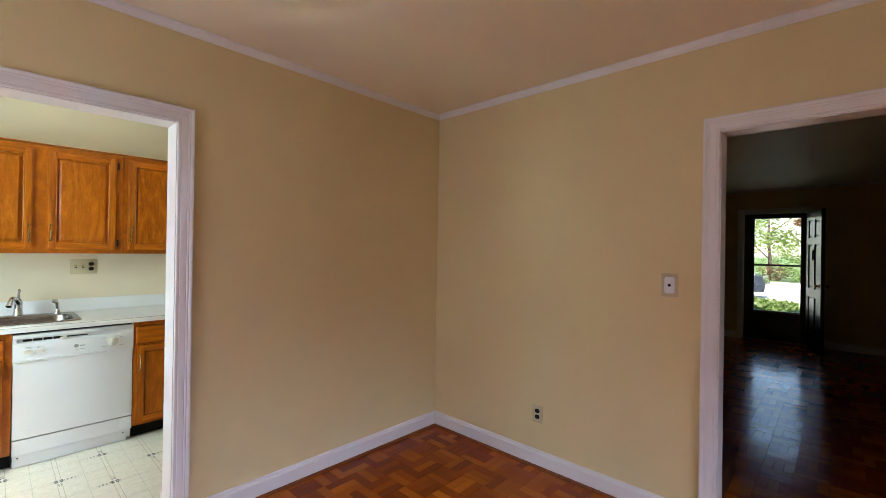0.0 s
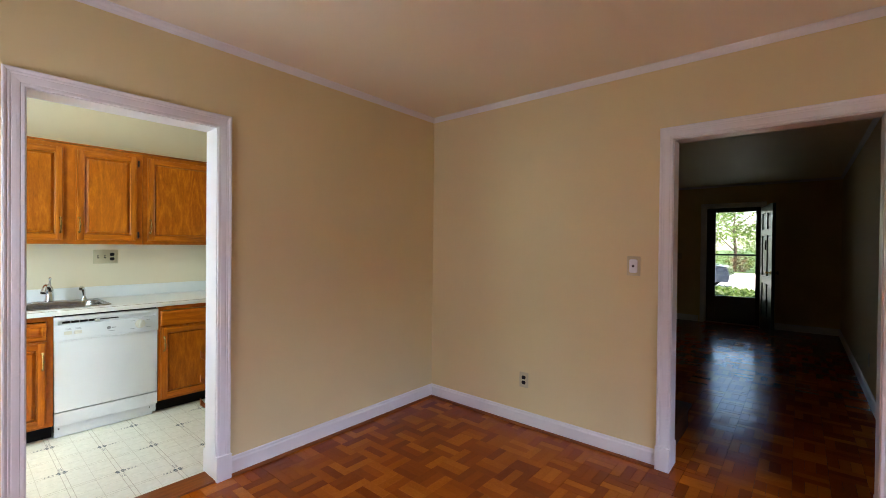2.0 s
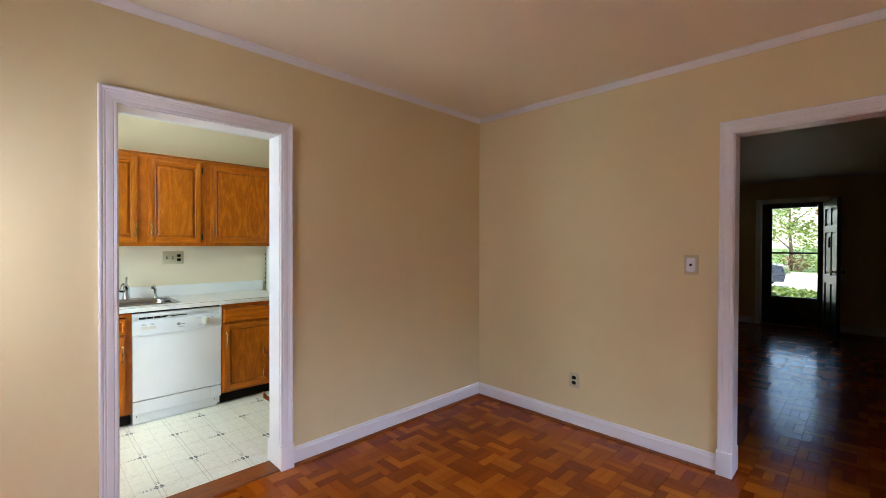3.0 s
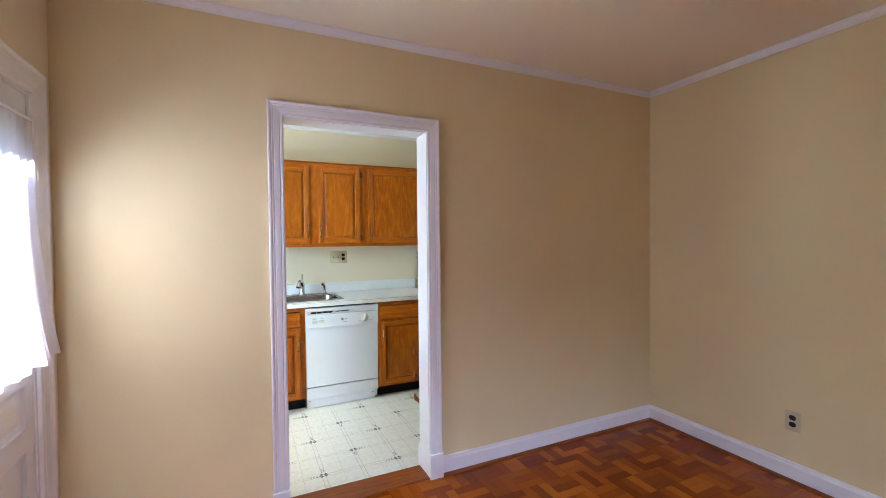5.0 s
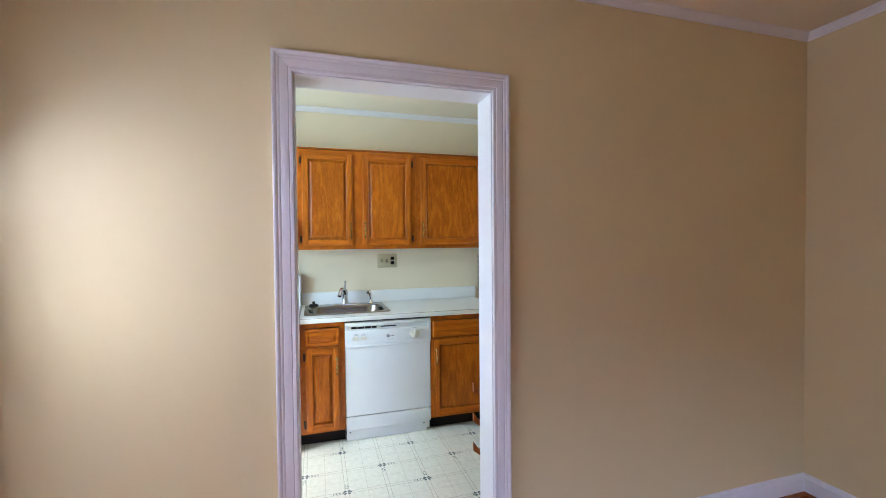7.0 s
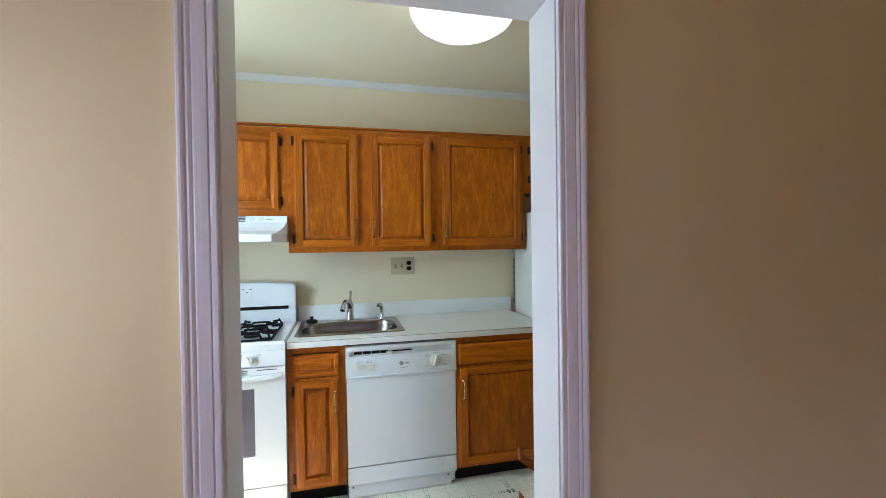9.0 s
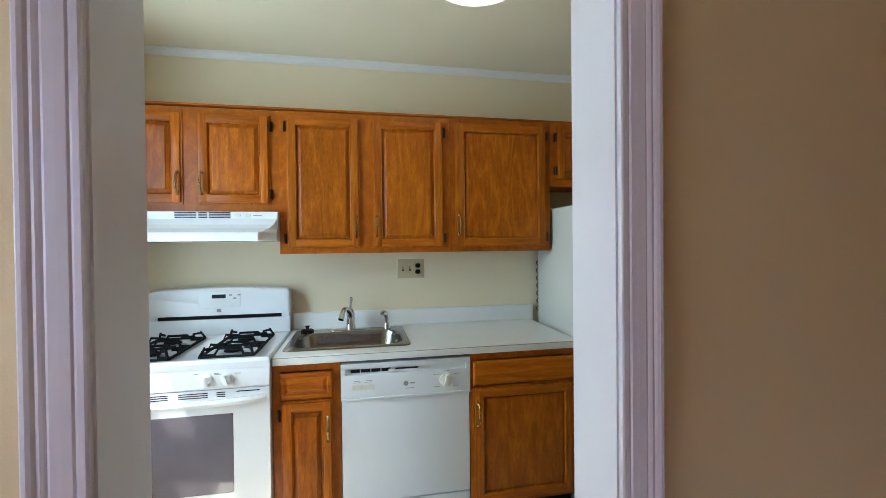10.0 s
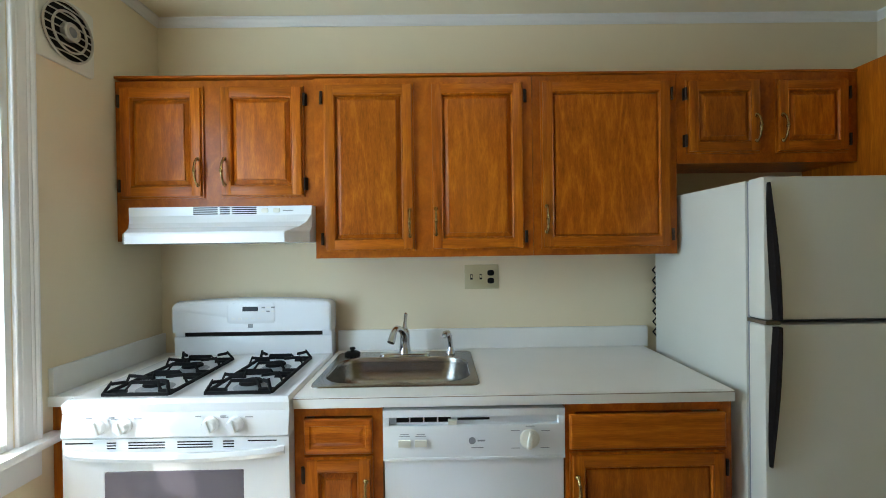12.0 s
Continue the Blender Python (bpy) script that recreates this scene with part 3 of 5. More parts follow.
def door_front(parent, y0, y1, z0, z1, x, handle=None, hinge_side=0, raised=True, zh=None, stile=0.048):
    """A framed oak door on the face x, with its panel, pull and hinges."""
    t, s = 0.019, stile
    lv = [(-0.002, x + 0.002), (-0.002, x + t - 0.002), (0.001, x + t + 0.0004), (0.004, x + t - 0.0015), (0.0065, x + t - 0.006), (0.0075, x + 0.004), (0.010, x + 0.004)]
    lv += [(0.011, x + 0.0062), (0.019, x + 0.0105), (0.026, x + 0.0140), (0.0268, x + 0.0178), (0.030, x + 0.0186), (0.035, x + 0.0188)] if raised else [(0.013, x + 0.010), (0.020, x + 0.011)]
    a0, a1, b0, b1 = y0 + s, y1 - s, z0 + s, z1 - s
    d = part("door", skin(bmesh.new(), [[(d0, a0 + i, b0 + i), (d0, a1 - i, b0 + i), (d0, a1 - i, b1 - i), (d0, a0 + i, b1 - i)] for i, d0 in lv]), OAK_P, parent, smooth=False)
    lip = 0.008
    part("edge_lip", boxes((x + 0.0005, x + 0.0085, y0, y0 + 0.02, z0, z1), (x + 0.0005, x + 0.0085, y1 - 0.02, y1, z0, z1), (x + 0.0005, x + 0.0085, y0 + 0.02, y1 - 0.02, z0, z0 + 0.02), (x + 0.0005, x + 0.0085, y0 + 0.02, y1 - 0.02, z1 - 0.02, z1)), OAK_V, d, smooth=False)
    for e0, e1 in ((y0 + lip, y0 + s), (y1 - s, y1 - lip)):
        part("stile", boxes((x, x + t, e0, e1, z0 + lip, z1 - lip), bevel=0.005), OAK_V, d)
    for e0, e1 in ((z0 + lip, z0 + s), (z1 - s, z1 - lip)):
        part("rail", boxes((x, x + t - 0.0006, y0 + s - 0.003, y1 - s + 0.003, e0, e1), bevel=0.004), OAK_H, d)
    if handle is not None:
        pull(d, handle, zh, x + t)
    hy = y0 - 0.004 if hinge_side < 0 else y1 + 0.004
    for zz in (z0 + 0.055, z1 - 0.06):
        bm = bmesh.new()
        box(bm, x, x + 0.004, *sorted((hy, hy + 0.010 * hinge_side)), zz - 0.026, zz + 0.026, bevel=0.001)
        tube(bm, [(x + 0.012, hy, zz - 0.026), (x + 0.012, hy, zz + 0.026)], 0.0055, 8)
        part("hinge", bm, BRONZE, d)
    return d


def pull(parent, y, z, x, length=0.108):
    """A turned antique brass bow pull, upright."""
    pts, rad = [], []
    for k in range(25):
        t = k / 24
        pts.append((x + 0.004 + 0.024 * math.sin(math.pi * t) ** 0.55, y, z - length / 2 + length * t))
        m = abs(t - 0.5)
        rad.append(0.0045 + 0.0028 * math.exp(-(m / 0.10) ** 2) + (0.0013 if k % 4 == 0 and m < 0.36 else 0) + (0.003 if m > 0.46 else 0))
    bm = tube(bmesh.new(), pts, rad, 10)
    for e in (-1, 1):
        lathe(bm, (x, y, z + e * length / 2), "x", [(0.009, 0), (0.009, 0.003), (0.006, 0.006), (0.0, 0.007)], 12)
    part("handle", bm, BRASS, parent, "antique brass bow pull")


XC = -4.03


def wall_cabinet(y0, y1, z0, z1, label):
    c = thing("wall_cabinet", (XK, (y0 + y1) / 2, z0), label, "cabinet", "upper kitchen cabinets")
    bm = boxes((XK, XC - 0.02, y0 + 0.001, y1 - 0.001, z0 + 0.004, z1))
    part("body", bm, OAK_V, c, smooth=False)
    return c


c = wall_cabinet(-1.052, -0.2145, 1.583, 2.12, "short honey oak wall cabinet with two doors over the range hood")
part("face_frame", boxes((XC - 0.02, XC, -1.052, -0.985, 1.443, 2.12), (XC - 0.02, XC, -0.985, -0.2145, 2.085, 2.12), (XC - 0.02, XC, -0.985, -0.2145, 1.583, 1.63), (XC - 0.02, XC, -0.685, -0.605, 1.63, 2.085), (XC - 0.02, XC, -0.27, -0.2145, 1.63, 2.085)), OAK_F, c, smooth=False)
part("end_filler", boxes((XK, XC - 0.02, -1.052, -1.034, 1.443, 1.587)), OAK_V, c, smooth=False)
door_front(c, -1.030, -0.680, 1.622, 2.094, XC, -0.700, -1, zh=1.73)
door_front(c, -0.612, -0.258, 1.622, 2.094, XC, -0.588, 1, zh=1.73)

c = wall_cabinet(-0.2145, 0.712, 1.360, 2.125, "tall honey oak wall cabinet with two doors over the sink")
part("face_frame", boxes((XC - 0.02, XC, -0.2145, -0.165, 1.36, 2.125), (XC - 0.02, XC, 0.20, 0.285, 1.36, 2.125), (XC - 0.02, XC, 0.665, 0.712, 1.36, 2.125), (XC - 0.02, XC, -0.165, 0.20, 2.09, 2.125), (XC - 0.02, XC, 0.285, 0.665, 2.09, 2.125), (XC - 0.02, XC, -0.165, 0.20, 1.36, 1.40), (XC - 0.02, XC, 0.285, 0.665, 1.36, 1.40)), OAK_F, c, smooth=False)
door_front(c, -0.178, 0.208, 1.387, 2.100, XC, 0.187, -1, zh=1.505)
door_front(c, 0.277, 0.676, 1.387, 2.100, XC, 0.298, 1, zh=1.51)

c = wall_cabinet(0.7135, 1.331, 1.360, 2.128, "tall honey oak wall cabinet with one wide flat-panel door")
part("face_frame", boxes((XC - 0.02, XC, 0.7135, 0.76, 1.36, 2.128), (XC - 0.02, XC, 1.29, 1.331, 1.36, 2.128), (XC - 0.02, XC, 0.76, 1.29, 2.09, 2.128), (XC - 0.02, XC, 0.76, 1.29, 1.36, 1.40)), OAK_F, c, smooth=False)
door_front(c, 0.747, 1.304, 1.387, 2.103, XC, 0.766, 1, raised=False, zh=1.515)

c = wall_cabinet(1.3325, 2.112, 1.745, 2.130, "small honey oak wall cabinet with two doors above the refrigerator")
part("face_frame", boxes((XC - 0.02, XC, 1.3325, 1.38, 1.745, 2.13), (XC - 0.02, XC, 1.68, 1.765, 1.745, 2.13), (XC - 0.02, XC, 2.06, 2.112, 1.745, 2.13), (XC - 0.02, XC, 1.38, 1.68, 2.09, 2.13), (XC - 0.02, XC, 1.765, 2.06, 2.09, 2.13), (XC - 0.02, XC, 1.38, 1.68, 1.745, 1.795), (XC - 0.02, XC, 1.765, 2.06, 1.745, 1.795)), OAK_F, c, smooth=False)
door_front(c, 1.372, 1.690, 1.785, 2.100, XC, 1.665, -1, zh=1.89, stile=0.046)
door_front(c, 1.757, 2.072, 1.785, 2.100, XC, 1.778, 1, zh=1.89, stile=0.046)

solid("cabinet_top_moulding", run(bmesh.new(), (XC, -1.052), (XC, 2.112), (1, 0), [(-0.03, 2.1305), (0.0, 2.1305), (0.005, 2.132), (0.008, 2.135), (0.008, 2.140), (-0.03, 2.140)]), OAK_H, "thin dark oak strip along the cabinet tops", "moulding", kind="structure")
sp = thing("side_panel", (XK, 2.125, 0), "tall honey oak end panel beside the refrigerator", "panel")
part("board", boxes((XK, -3.50, 2.114, 2.133, 0.0, 2.15), bevel=0.002), OAK_V, sp)
part("edge_strip", boxes((-3.50, -3.494, 2.112, 2.135, 0.0, 2.151), bevel=0.001), OAK_V, sp)

# base units
XB = -3.67


def base_cabinet(y0, y1, label, dy0, dy1, hy, hinge, raised):
    b = thing("base_cabinet", (XK, (y0 + y1) / 2, 0), label, "cabinet", "lower kitchen cabinets")
    part("body", boxes((XK, XB - 0.02, y0, y1, 0.10, 0.735)), OAK_V, b, smooth=False)
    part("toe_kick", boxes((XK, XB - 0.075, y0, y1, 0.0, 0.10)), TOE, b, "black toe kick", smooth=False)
    part("face_frame", boxes((XB - 0.02, XB, y0, y0 + 0.035, 0.10, 0.862), (XB - 0.02, XB, y1 - 0.035, y1, 0.10, 0.862), (XB - 0.02, XB, y0 + 0.035, y1 - 0.035, 0.83, 0.862), (XB - 0.02, XB, y0 + 0.035, y1 - 0.035, 0.685, 0.715), (XB - 0.02, XB, y0 + 0.035, y1 - 0.035, 0.10, 0.135)), OAK_F, b, smooth=False)
    x = XB
    lv = [(0.0, x), (0.0, x + 0.012), (0.005, x + 0.0175), (0.012, x + 0.019), (0.02, x + 0.0195)]
    if raised:
        lv += [(0.024, x + 0.015), (0.030, x + 0.0145), (0.042, x + 0.019), (0.045, x + 0.0192)]
    part("drawer_front", skin(bmesh.new(), [[(d, dy0 + i, 0.705 + i), (d, dy1 - i, 0.705 + i), (d, dy1 - i, 0.824 - i), (d, dy0 + i, 0.824 - i)] for i, d in lv]), OAK_H, b, smooth=False)
    door_front(b, dy0, dy1, 0.115, 0.694, x, hy, hinge, raised=raised, zh=0.56, stile=0.046)
    return b


base_cabinet(-0.194, 0.1065, "narrow honey oak base cabinet with a drawer front and one door", -0.158, 0.073, 0.051, -1, True)
base_cabinet(0.7315, 1.306, "wide honey oak base cabinet with a false drawer and one door", 0.745, 1.280, 0.768, 1, False)
fl = thing("base_filler", (XK, -1.0, 0), "narrow oak filler cabinet between range and wall", "cabinet", "lower kitchen cabinets")
part("body", boxes((XK, -3.72, YS, -0.942, 0.10, 0.862)), OAK_V, fl, smooth=False)
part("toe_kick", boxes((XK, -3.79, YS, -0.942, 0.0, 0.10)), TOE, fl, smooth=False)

# worktop with its sink cut-out
SX0, SX1, SY0, SY1 = -4.205, -3.765, -0.135, 0.42
wt = thing("worktop", (XK, 0.55, 0.865), "white laminate worktop with an upstand", "worktop")
bm = bmesh.new()
outer = ((XK, -0.19), (-3.662, -0.19), (-3.662, 1.306), (XK, 1.306))
inner = ((SX0, SY0), (SX1, SY0), (SX1, SY1), (SX0, SY1))
skin(bm, [[(*p, z) for p in lp] for lp, z in ((outer, 0.866), (outer, 0.902), (inner, 0.902), (inner, 0.866), (outer, 0.866))], caps=(False, False))
bmesh.ops.remove_doubles(bm, verts=bm.verts[:], dist=1e-5)
part("slab", bm, LAMINATE, wt, smooth=False)
part("front_edge", boxes((-3.662, -3.648, -0.19, 1.306, 0.864, 0.902), bevel=0.003), LAMINATE, wt)
part("edge_seam", boxes((-3.6485, -3.6474, -0.188, 1.304, 0.8965, 0.8985)), SEAM, wt, "thin brown laminate seam", smooth=False)
part("backsplash", boxes((XK, XK + 0.02, -0.19, 1.328, 0.9025, 1.000), bevel=0.002), LAMINATE, wt)
w2 = thing("worktop", (XK, -1.0, 0.865), "narrow white laminate worktop strip with an upstand along the wall", "worktop")
part("slab", boxes((XK, -3.70, YS, -0.942, 0.866, 0.902), bevel=0.002), LAMINATE, w2)
part("backsplash", boxes((XK, -3.705, YS, YS + 0.018, 0.9025, 0.998), bevel=0.002), LAMINATE, w2)

# sink
sk = thing("sink", (-3.98, 0.1425, 0.902), "brushed stainless steel drop-in sink with one bowl", "sink")
cx, cy = -3.99, 0.1425
bm = bmesh.new()
loops = [rrect(cx, cy, 0.250, 0.3085, 0.035, 0.9025), rrect(cx, cy, 0.249, 0.3075, 0.035, 0.906), rrect(cx, cy, 0.243, 0.302, 0.033, 0.9075), rrect(-3.957, cy, 0.182, 0.282, 0.110, 0.9065), rrect(-3.957, cy, 0.177, 0.277, 0.106, 0.900)]
for dz, ins in ((0.885, 0.154), (0.845, 0.160), (0.812, 0.170), (0.795, 0.184), (0.787, 0.205), (0.783, 0.230)):
    loops.append(rrect(-3.957, cy, 0.329 - ins, 0.429 - ins, max(0.05, 0.106 - (ins - 0.153) * 0.4), dz))
loops.append(rrect(-3.965, cy, 0.045, 0.045, 0.044, 0.778))
skin(bm, loops, caps=(False, True))
part("bowl", bm, STEEL, sk)
part("drain", lathe(bmesh.new(), (-3.965, cy, 0.778), "z", [(0.0, 0.001), (0.042, 0.001), (0.044, 0.004), (0.036, 0.005), (0.030, 0.002), (0.0, 0.0025)], 24), CHROME, sk)

fc = thing("faucet", (-4.165, 0.145, 0.907), "chrome single-lever kitchen faucet on the sink", "faucet")
bm = skin(bmesh.new(), [rrect(-4.168, 0.145, 0.026, 0.115, 0.025, 0.907), rrect(-4.168, 0.145, 0.025, 0.113, 0.024, 0.914), rrect(-4.168, 0.145, 0.020, 0.10, 0.019, 0.918)])
part("deck_plate", bm, CHROME, fc)
part("body", lathe(bmesh.new(), (-4.168, 0.145, 0.917), "z", [(0.030, 0), (0.028, 0.008), (0.024, 0.03), (0.023, 0.07), (0.024, 0.085), (0.021, 0.10), (0.014, 0.112), (0.0, 0.116)], 20), CHROME, fc)
pts = [(-4.168, 0.145, 0.985)]
for k in range(13):
    a = k / 12
    pts.append((-4.168 + 0.018 + 0.105 * a, 0.145 - 0.050 * a, 1.004 + 0.040 * math.sin(math.pi * min(1, a * 1.05) * 0.85) - 0.030 * max(0, a - 0.72) / 0.28))
part("spout", tube(bmesh.new(), pts, [0.015] * 4 + [0.0135] * 7 + [0.015, 0.0165, 0.0165], 12), CHROME, fc)
bm = tube(bmesh.new(), [(-4.168, 0.145, 1.025), (-4.170, 0.146, 1.046), (-4.174, 0.148, 1.068), (-4.180, 0.150, 1.092), (-4.182, 0.150, 1.100)], [0.014, 0.0085, 0.007, 0.009, 0.004], 10)
part("lever", bm, CHROME, fc)
spr = thing("sprayer", (-4.205, 0.355, 0.907), "chrome side sprayer standing on the sink ledge", "sprayer")
part("collar", lathe(bmesh.new(), (-4.19, 0.355, 0.907), "z", [(0.022, 0), (0.021, 0.008), (0.015, 0.016), (0.013, 0.03), (0.0, 0.031)], 16), CHROME, spr)
part("wand", tube(bmesh.new(), [(-4.19, 0.355, 0.93), (-4.192, 0.354, 0.96), (-4.19, 0.350, 0.985), (-4.178, 0.342, 1.002), (-4.155, 0.332, 1.004), (-4.142, 0.327, 0.998)], [0.010, 0.011, 0.013, 0.015, 0.015, 0.012], 12), CHROME, spr)
st = thing("drain_stopper", (-4.19, -0.10, 0.907), "black rubber drain stopper lying on the sink rim", "stopper")
part("disc", lathe(bmesh.new(), (-4.19, -0.10, 0.9075), "z", [(0.036, 0), (0.036, 0.008), (0.030, 0.013), (0.010, 0.015), (0.008, 0.022), (0.014, 0.028), (0.012, 0.034), (0.0, 0.036)], 20), BLACK, st)

# dishwasher
dw = thing("dishwasher", (XB, 0.419, 0), "white built-in dishwasher with a dial and push buttons", "dishwasher")
y0, y1, xf = 0.1085, 0.7295, -3.672
part("body", boxes((XK + 0.03, xf - 0.03, y0 + 0.006, y1 - 0.006, 0.02, 0.735)), DWWHITE, dw, smooth=False)
part("door", boxes((xf - 0.03, xf, y0 + 0.002, y1 - 0.002, 0.185, 0.676), bevel=0.005), DWWHITE, dw)
cp = part("control_panel", boxes((xf - 0.03, xf + 0.010, y0, y1, 0.680, 0.795), bevel=0.003), DWWHITE, dw)
part("top_rail", boxes((xf - 0.03, xf + 0.012, y0, y1, 0.824, 0.849), bevel=0.003), DWWHITE, dw)
part("grip_recess", boxes((xf - 0.03, xf - 0.006, y0 + 0.022, y1 - 0.022, 0.793, 0.826)), DWWHITE, dw, smooth=False)
for a, b in ((y0, y0 + 0.022), (y1 - 0.022, y1)):
    part("cheek", boxes((xf - 0.03, xf + 0.011, a, b, 0.794, 0.825), bevel=0.002), DWWHITE, dw)
part("panel_lip", boxes((xf - 0.01, xf + 0.013, y0, y1, 0.676, 0.686), bevel=0.003), DWWHITE, dw)
for k in range(4):
    part("vent_slot", boxes((xf - 0.006, xf - 0.003, y0 + 0.045 + 0.048 * k, y0 + 0.088 + 0.048 * k, 0.802, 0.817)), BLACK, cp, smooth=False)
part("vent_slot", boxes((xf - 0.006, xf - 0.003, y0 + 0.255, y0 + 0.365, 0.807, 0.814)), BLACK, cp, smooth=False)
part("latch", boxes((xf - 0.006, xf + 0.016, y0 + 0.222, y0 + 0.252, 0.798, 0.812), bevel=0.003), CREAMY, cp)
for yy in (0.182, 0.237):
    part("button", boxes((xf + 0.009, xf + 0.018, yy - 0.021, yy + 0.021, 0.724, 0.748), bevel=0.003), CREAMY, cp)
    part("button_mark", boxes((xf + 0.0095, xf + 0.0106, yy - 0.018, yy + 0.018, 0.758, 0.760)), GREY, cp, smooth=False)
    part("button_mark", boxes((xf + 0.0095, xf + 0.0106, yy - 0.014, yy + 0.014, 0.765, 0.767)), GREY, cp, smooth=False)
dial = part("dial", lathe(bmesh.new(), (xf + 0.009, 0.608, 0.744), "x", [(0.034, 0), (0.034, 0.003), (0.031, 0.006), (0.026, 0.007), (0.0, 0.007)], 28), CREAMY, cp)
bm = bmesh.new()
box(bm, xf + 0.015, xf + 0.034, 0.608 - 0.008, 0.608 + 0.008, 0.744 - 0.027, 0.744 + 0.027, bevel=0.004)
bmesh.ops.rotate(bm, cent=(xf, 0.608, 0.744), matrix=Matrix.Rotation(radians(-12), 3, 'X'), verts=bm.verts[:])
part("dial_grip", bm, CREAMY, dial)
for yy, zz in ((0.545, 0.772), (0.648, 0.770), (0.545, 0.712), (0.645, 0.712), (0.595, 0.786)):
    part("dial_mark", boxes((xf + 0.0095, xf + 0.0106, yy, yy + 0.03, zz, zz + 0.0022)), GREY, cp, smooth=False)
part("badge", lathe(bmesh.new(), (xf + 0.010, 0.412, 0.741), "x", [(0.0, 0), (0.012, 0), (0.012, 0.0012), (0.0, 0.0014)], 20), GREY, cp, "round grey badge")
part("badge_bar", boxes((xf + 0.0095, xf + 0.0108, 0.430, 0.456, 0.738, 0.7435)), GREY, cp, smooth=False)
part("badge_bar", boxes((xf + 0.0095, xf + 0.0108, 0.408, 0.45, 0.716, 0.7185)), GREY, cp, smooth=False)
part("kick_panel", boxes((xf - 0.03, xf - 0.004, y0 + 0.002, y1 - 0.002, 0.085, 0.178), bevel=0.004), DWWHITE, dw)
part("toe_panel", boxes((xf - 0.05, xf - 0.022, y0 + 0.006, y1 - 0.03, 0.004, 0.083), bevel=0.002), DWWHITE, dw)
for yy in (y0 + 0.03, y1 - 0.05):
    part("screw", lathe(bmesh.new(), (xf - 0.022, yy, 0.062), "x", [(0.0, 0), (0.005, 0), (0.004, 0.002), (0, 0.0025)], 10), BLACK, dw)
# dark sheet behind the front: the gaps' shade put in as colour
part("shadow_gap", boxes((xf - 0.04, xf - 0.031, y0 + 0.004, y1 - 0.004, 0.04, 0.858)), DARK, dw, smooth=False)

# ---- gas range ----
RY0, RY1, XR = -0.937, -0.1935, -3.624
rg = thing("gas_range", (-3.9, -0.572, 0), "white freestanding four-burner gas range with black grates", "range")
part("body", boxes((XK + 0.03, XR - 0.045, RY0 + 0.003, RY1 - 0.003, 0.03, 0.895)), ENAMEL, rg, smooth=False)
bm = bmesh.new()
skin(bm, [[(-4.20, RY0, 0.872), (XR, RY0, 0.872), (XR, RY1, 0.872), (-4.20, RY1, 0.872)], [(-4.20, RY0, 0.905), (XR + 0.004, RY0, 0.900), (XR + 0.004, RY1, 0.900), (-4.20, RY1, 0.905)], [(-4.20, RY0 + 0.008, 0.913), (XR - 0.012, RY0 + 0.008, 0.913), (XR - 0.012, RY1 - 0.008, 0.913), (-4.20, RY1 - 0.008, 0.913)], [(-4.18, RY0 + 0.022, 0.912), (XR - 0.030, RY0 + 0.022, 0.912), (XR - 0.030, RY1 - 0.022, 0.912), (-4.18, RY1 - 0.022, 0.912)], [(-4.17, RY0 + 0.035, 0.905), (XR - 0.045, RY0 + 0.035, 0.905), (XR - 0.045, RY1 - 0.035, 0.905), (-4.17, RY1 - 0.035, 0.905)]])
part("cooktop", bm, ENAMEL, rg)
BURN = [(-3.770, -0.728), (-4.000, -0.728), (-3.770, -0.382), (-4.000, -0.382)]
for bx, by in BURN:
    bn = part("burner", lathe(bmesh.new(), (bx, by, 0.905), "z", [(0.062, 0.0005), (0.056, 0.003), (0.046, 0.003), (0.042, 0.010), (0.034, 0.012), (0.0, 0.012)], 24), GREY, rg)
    part("burner_cap", lathe(bmesh.new(), (bx, by, 0.917), "z", [(0.040, 0), (0.041, 0.004), (0.036, 0.010), (0.0, 0.011)], 24), IRON, bn)


def bar(bm, p, q, w=0.0075, hgt=0.012):
    """A square cast bar from p to q, its top narrower."""
    p, q = Vector(p), Vector(q)
    d = (q - p)
    d.z = 0
    n = Vector((-d.y, d.x, 0)).normalized() * w
    skin(bm, [[e - n, e + n, e + n * 0.7 + Vector((0, 0, hgt)), e - n * 0.7 + Vector((0, 0, hgt))] for e in (p, q)])


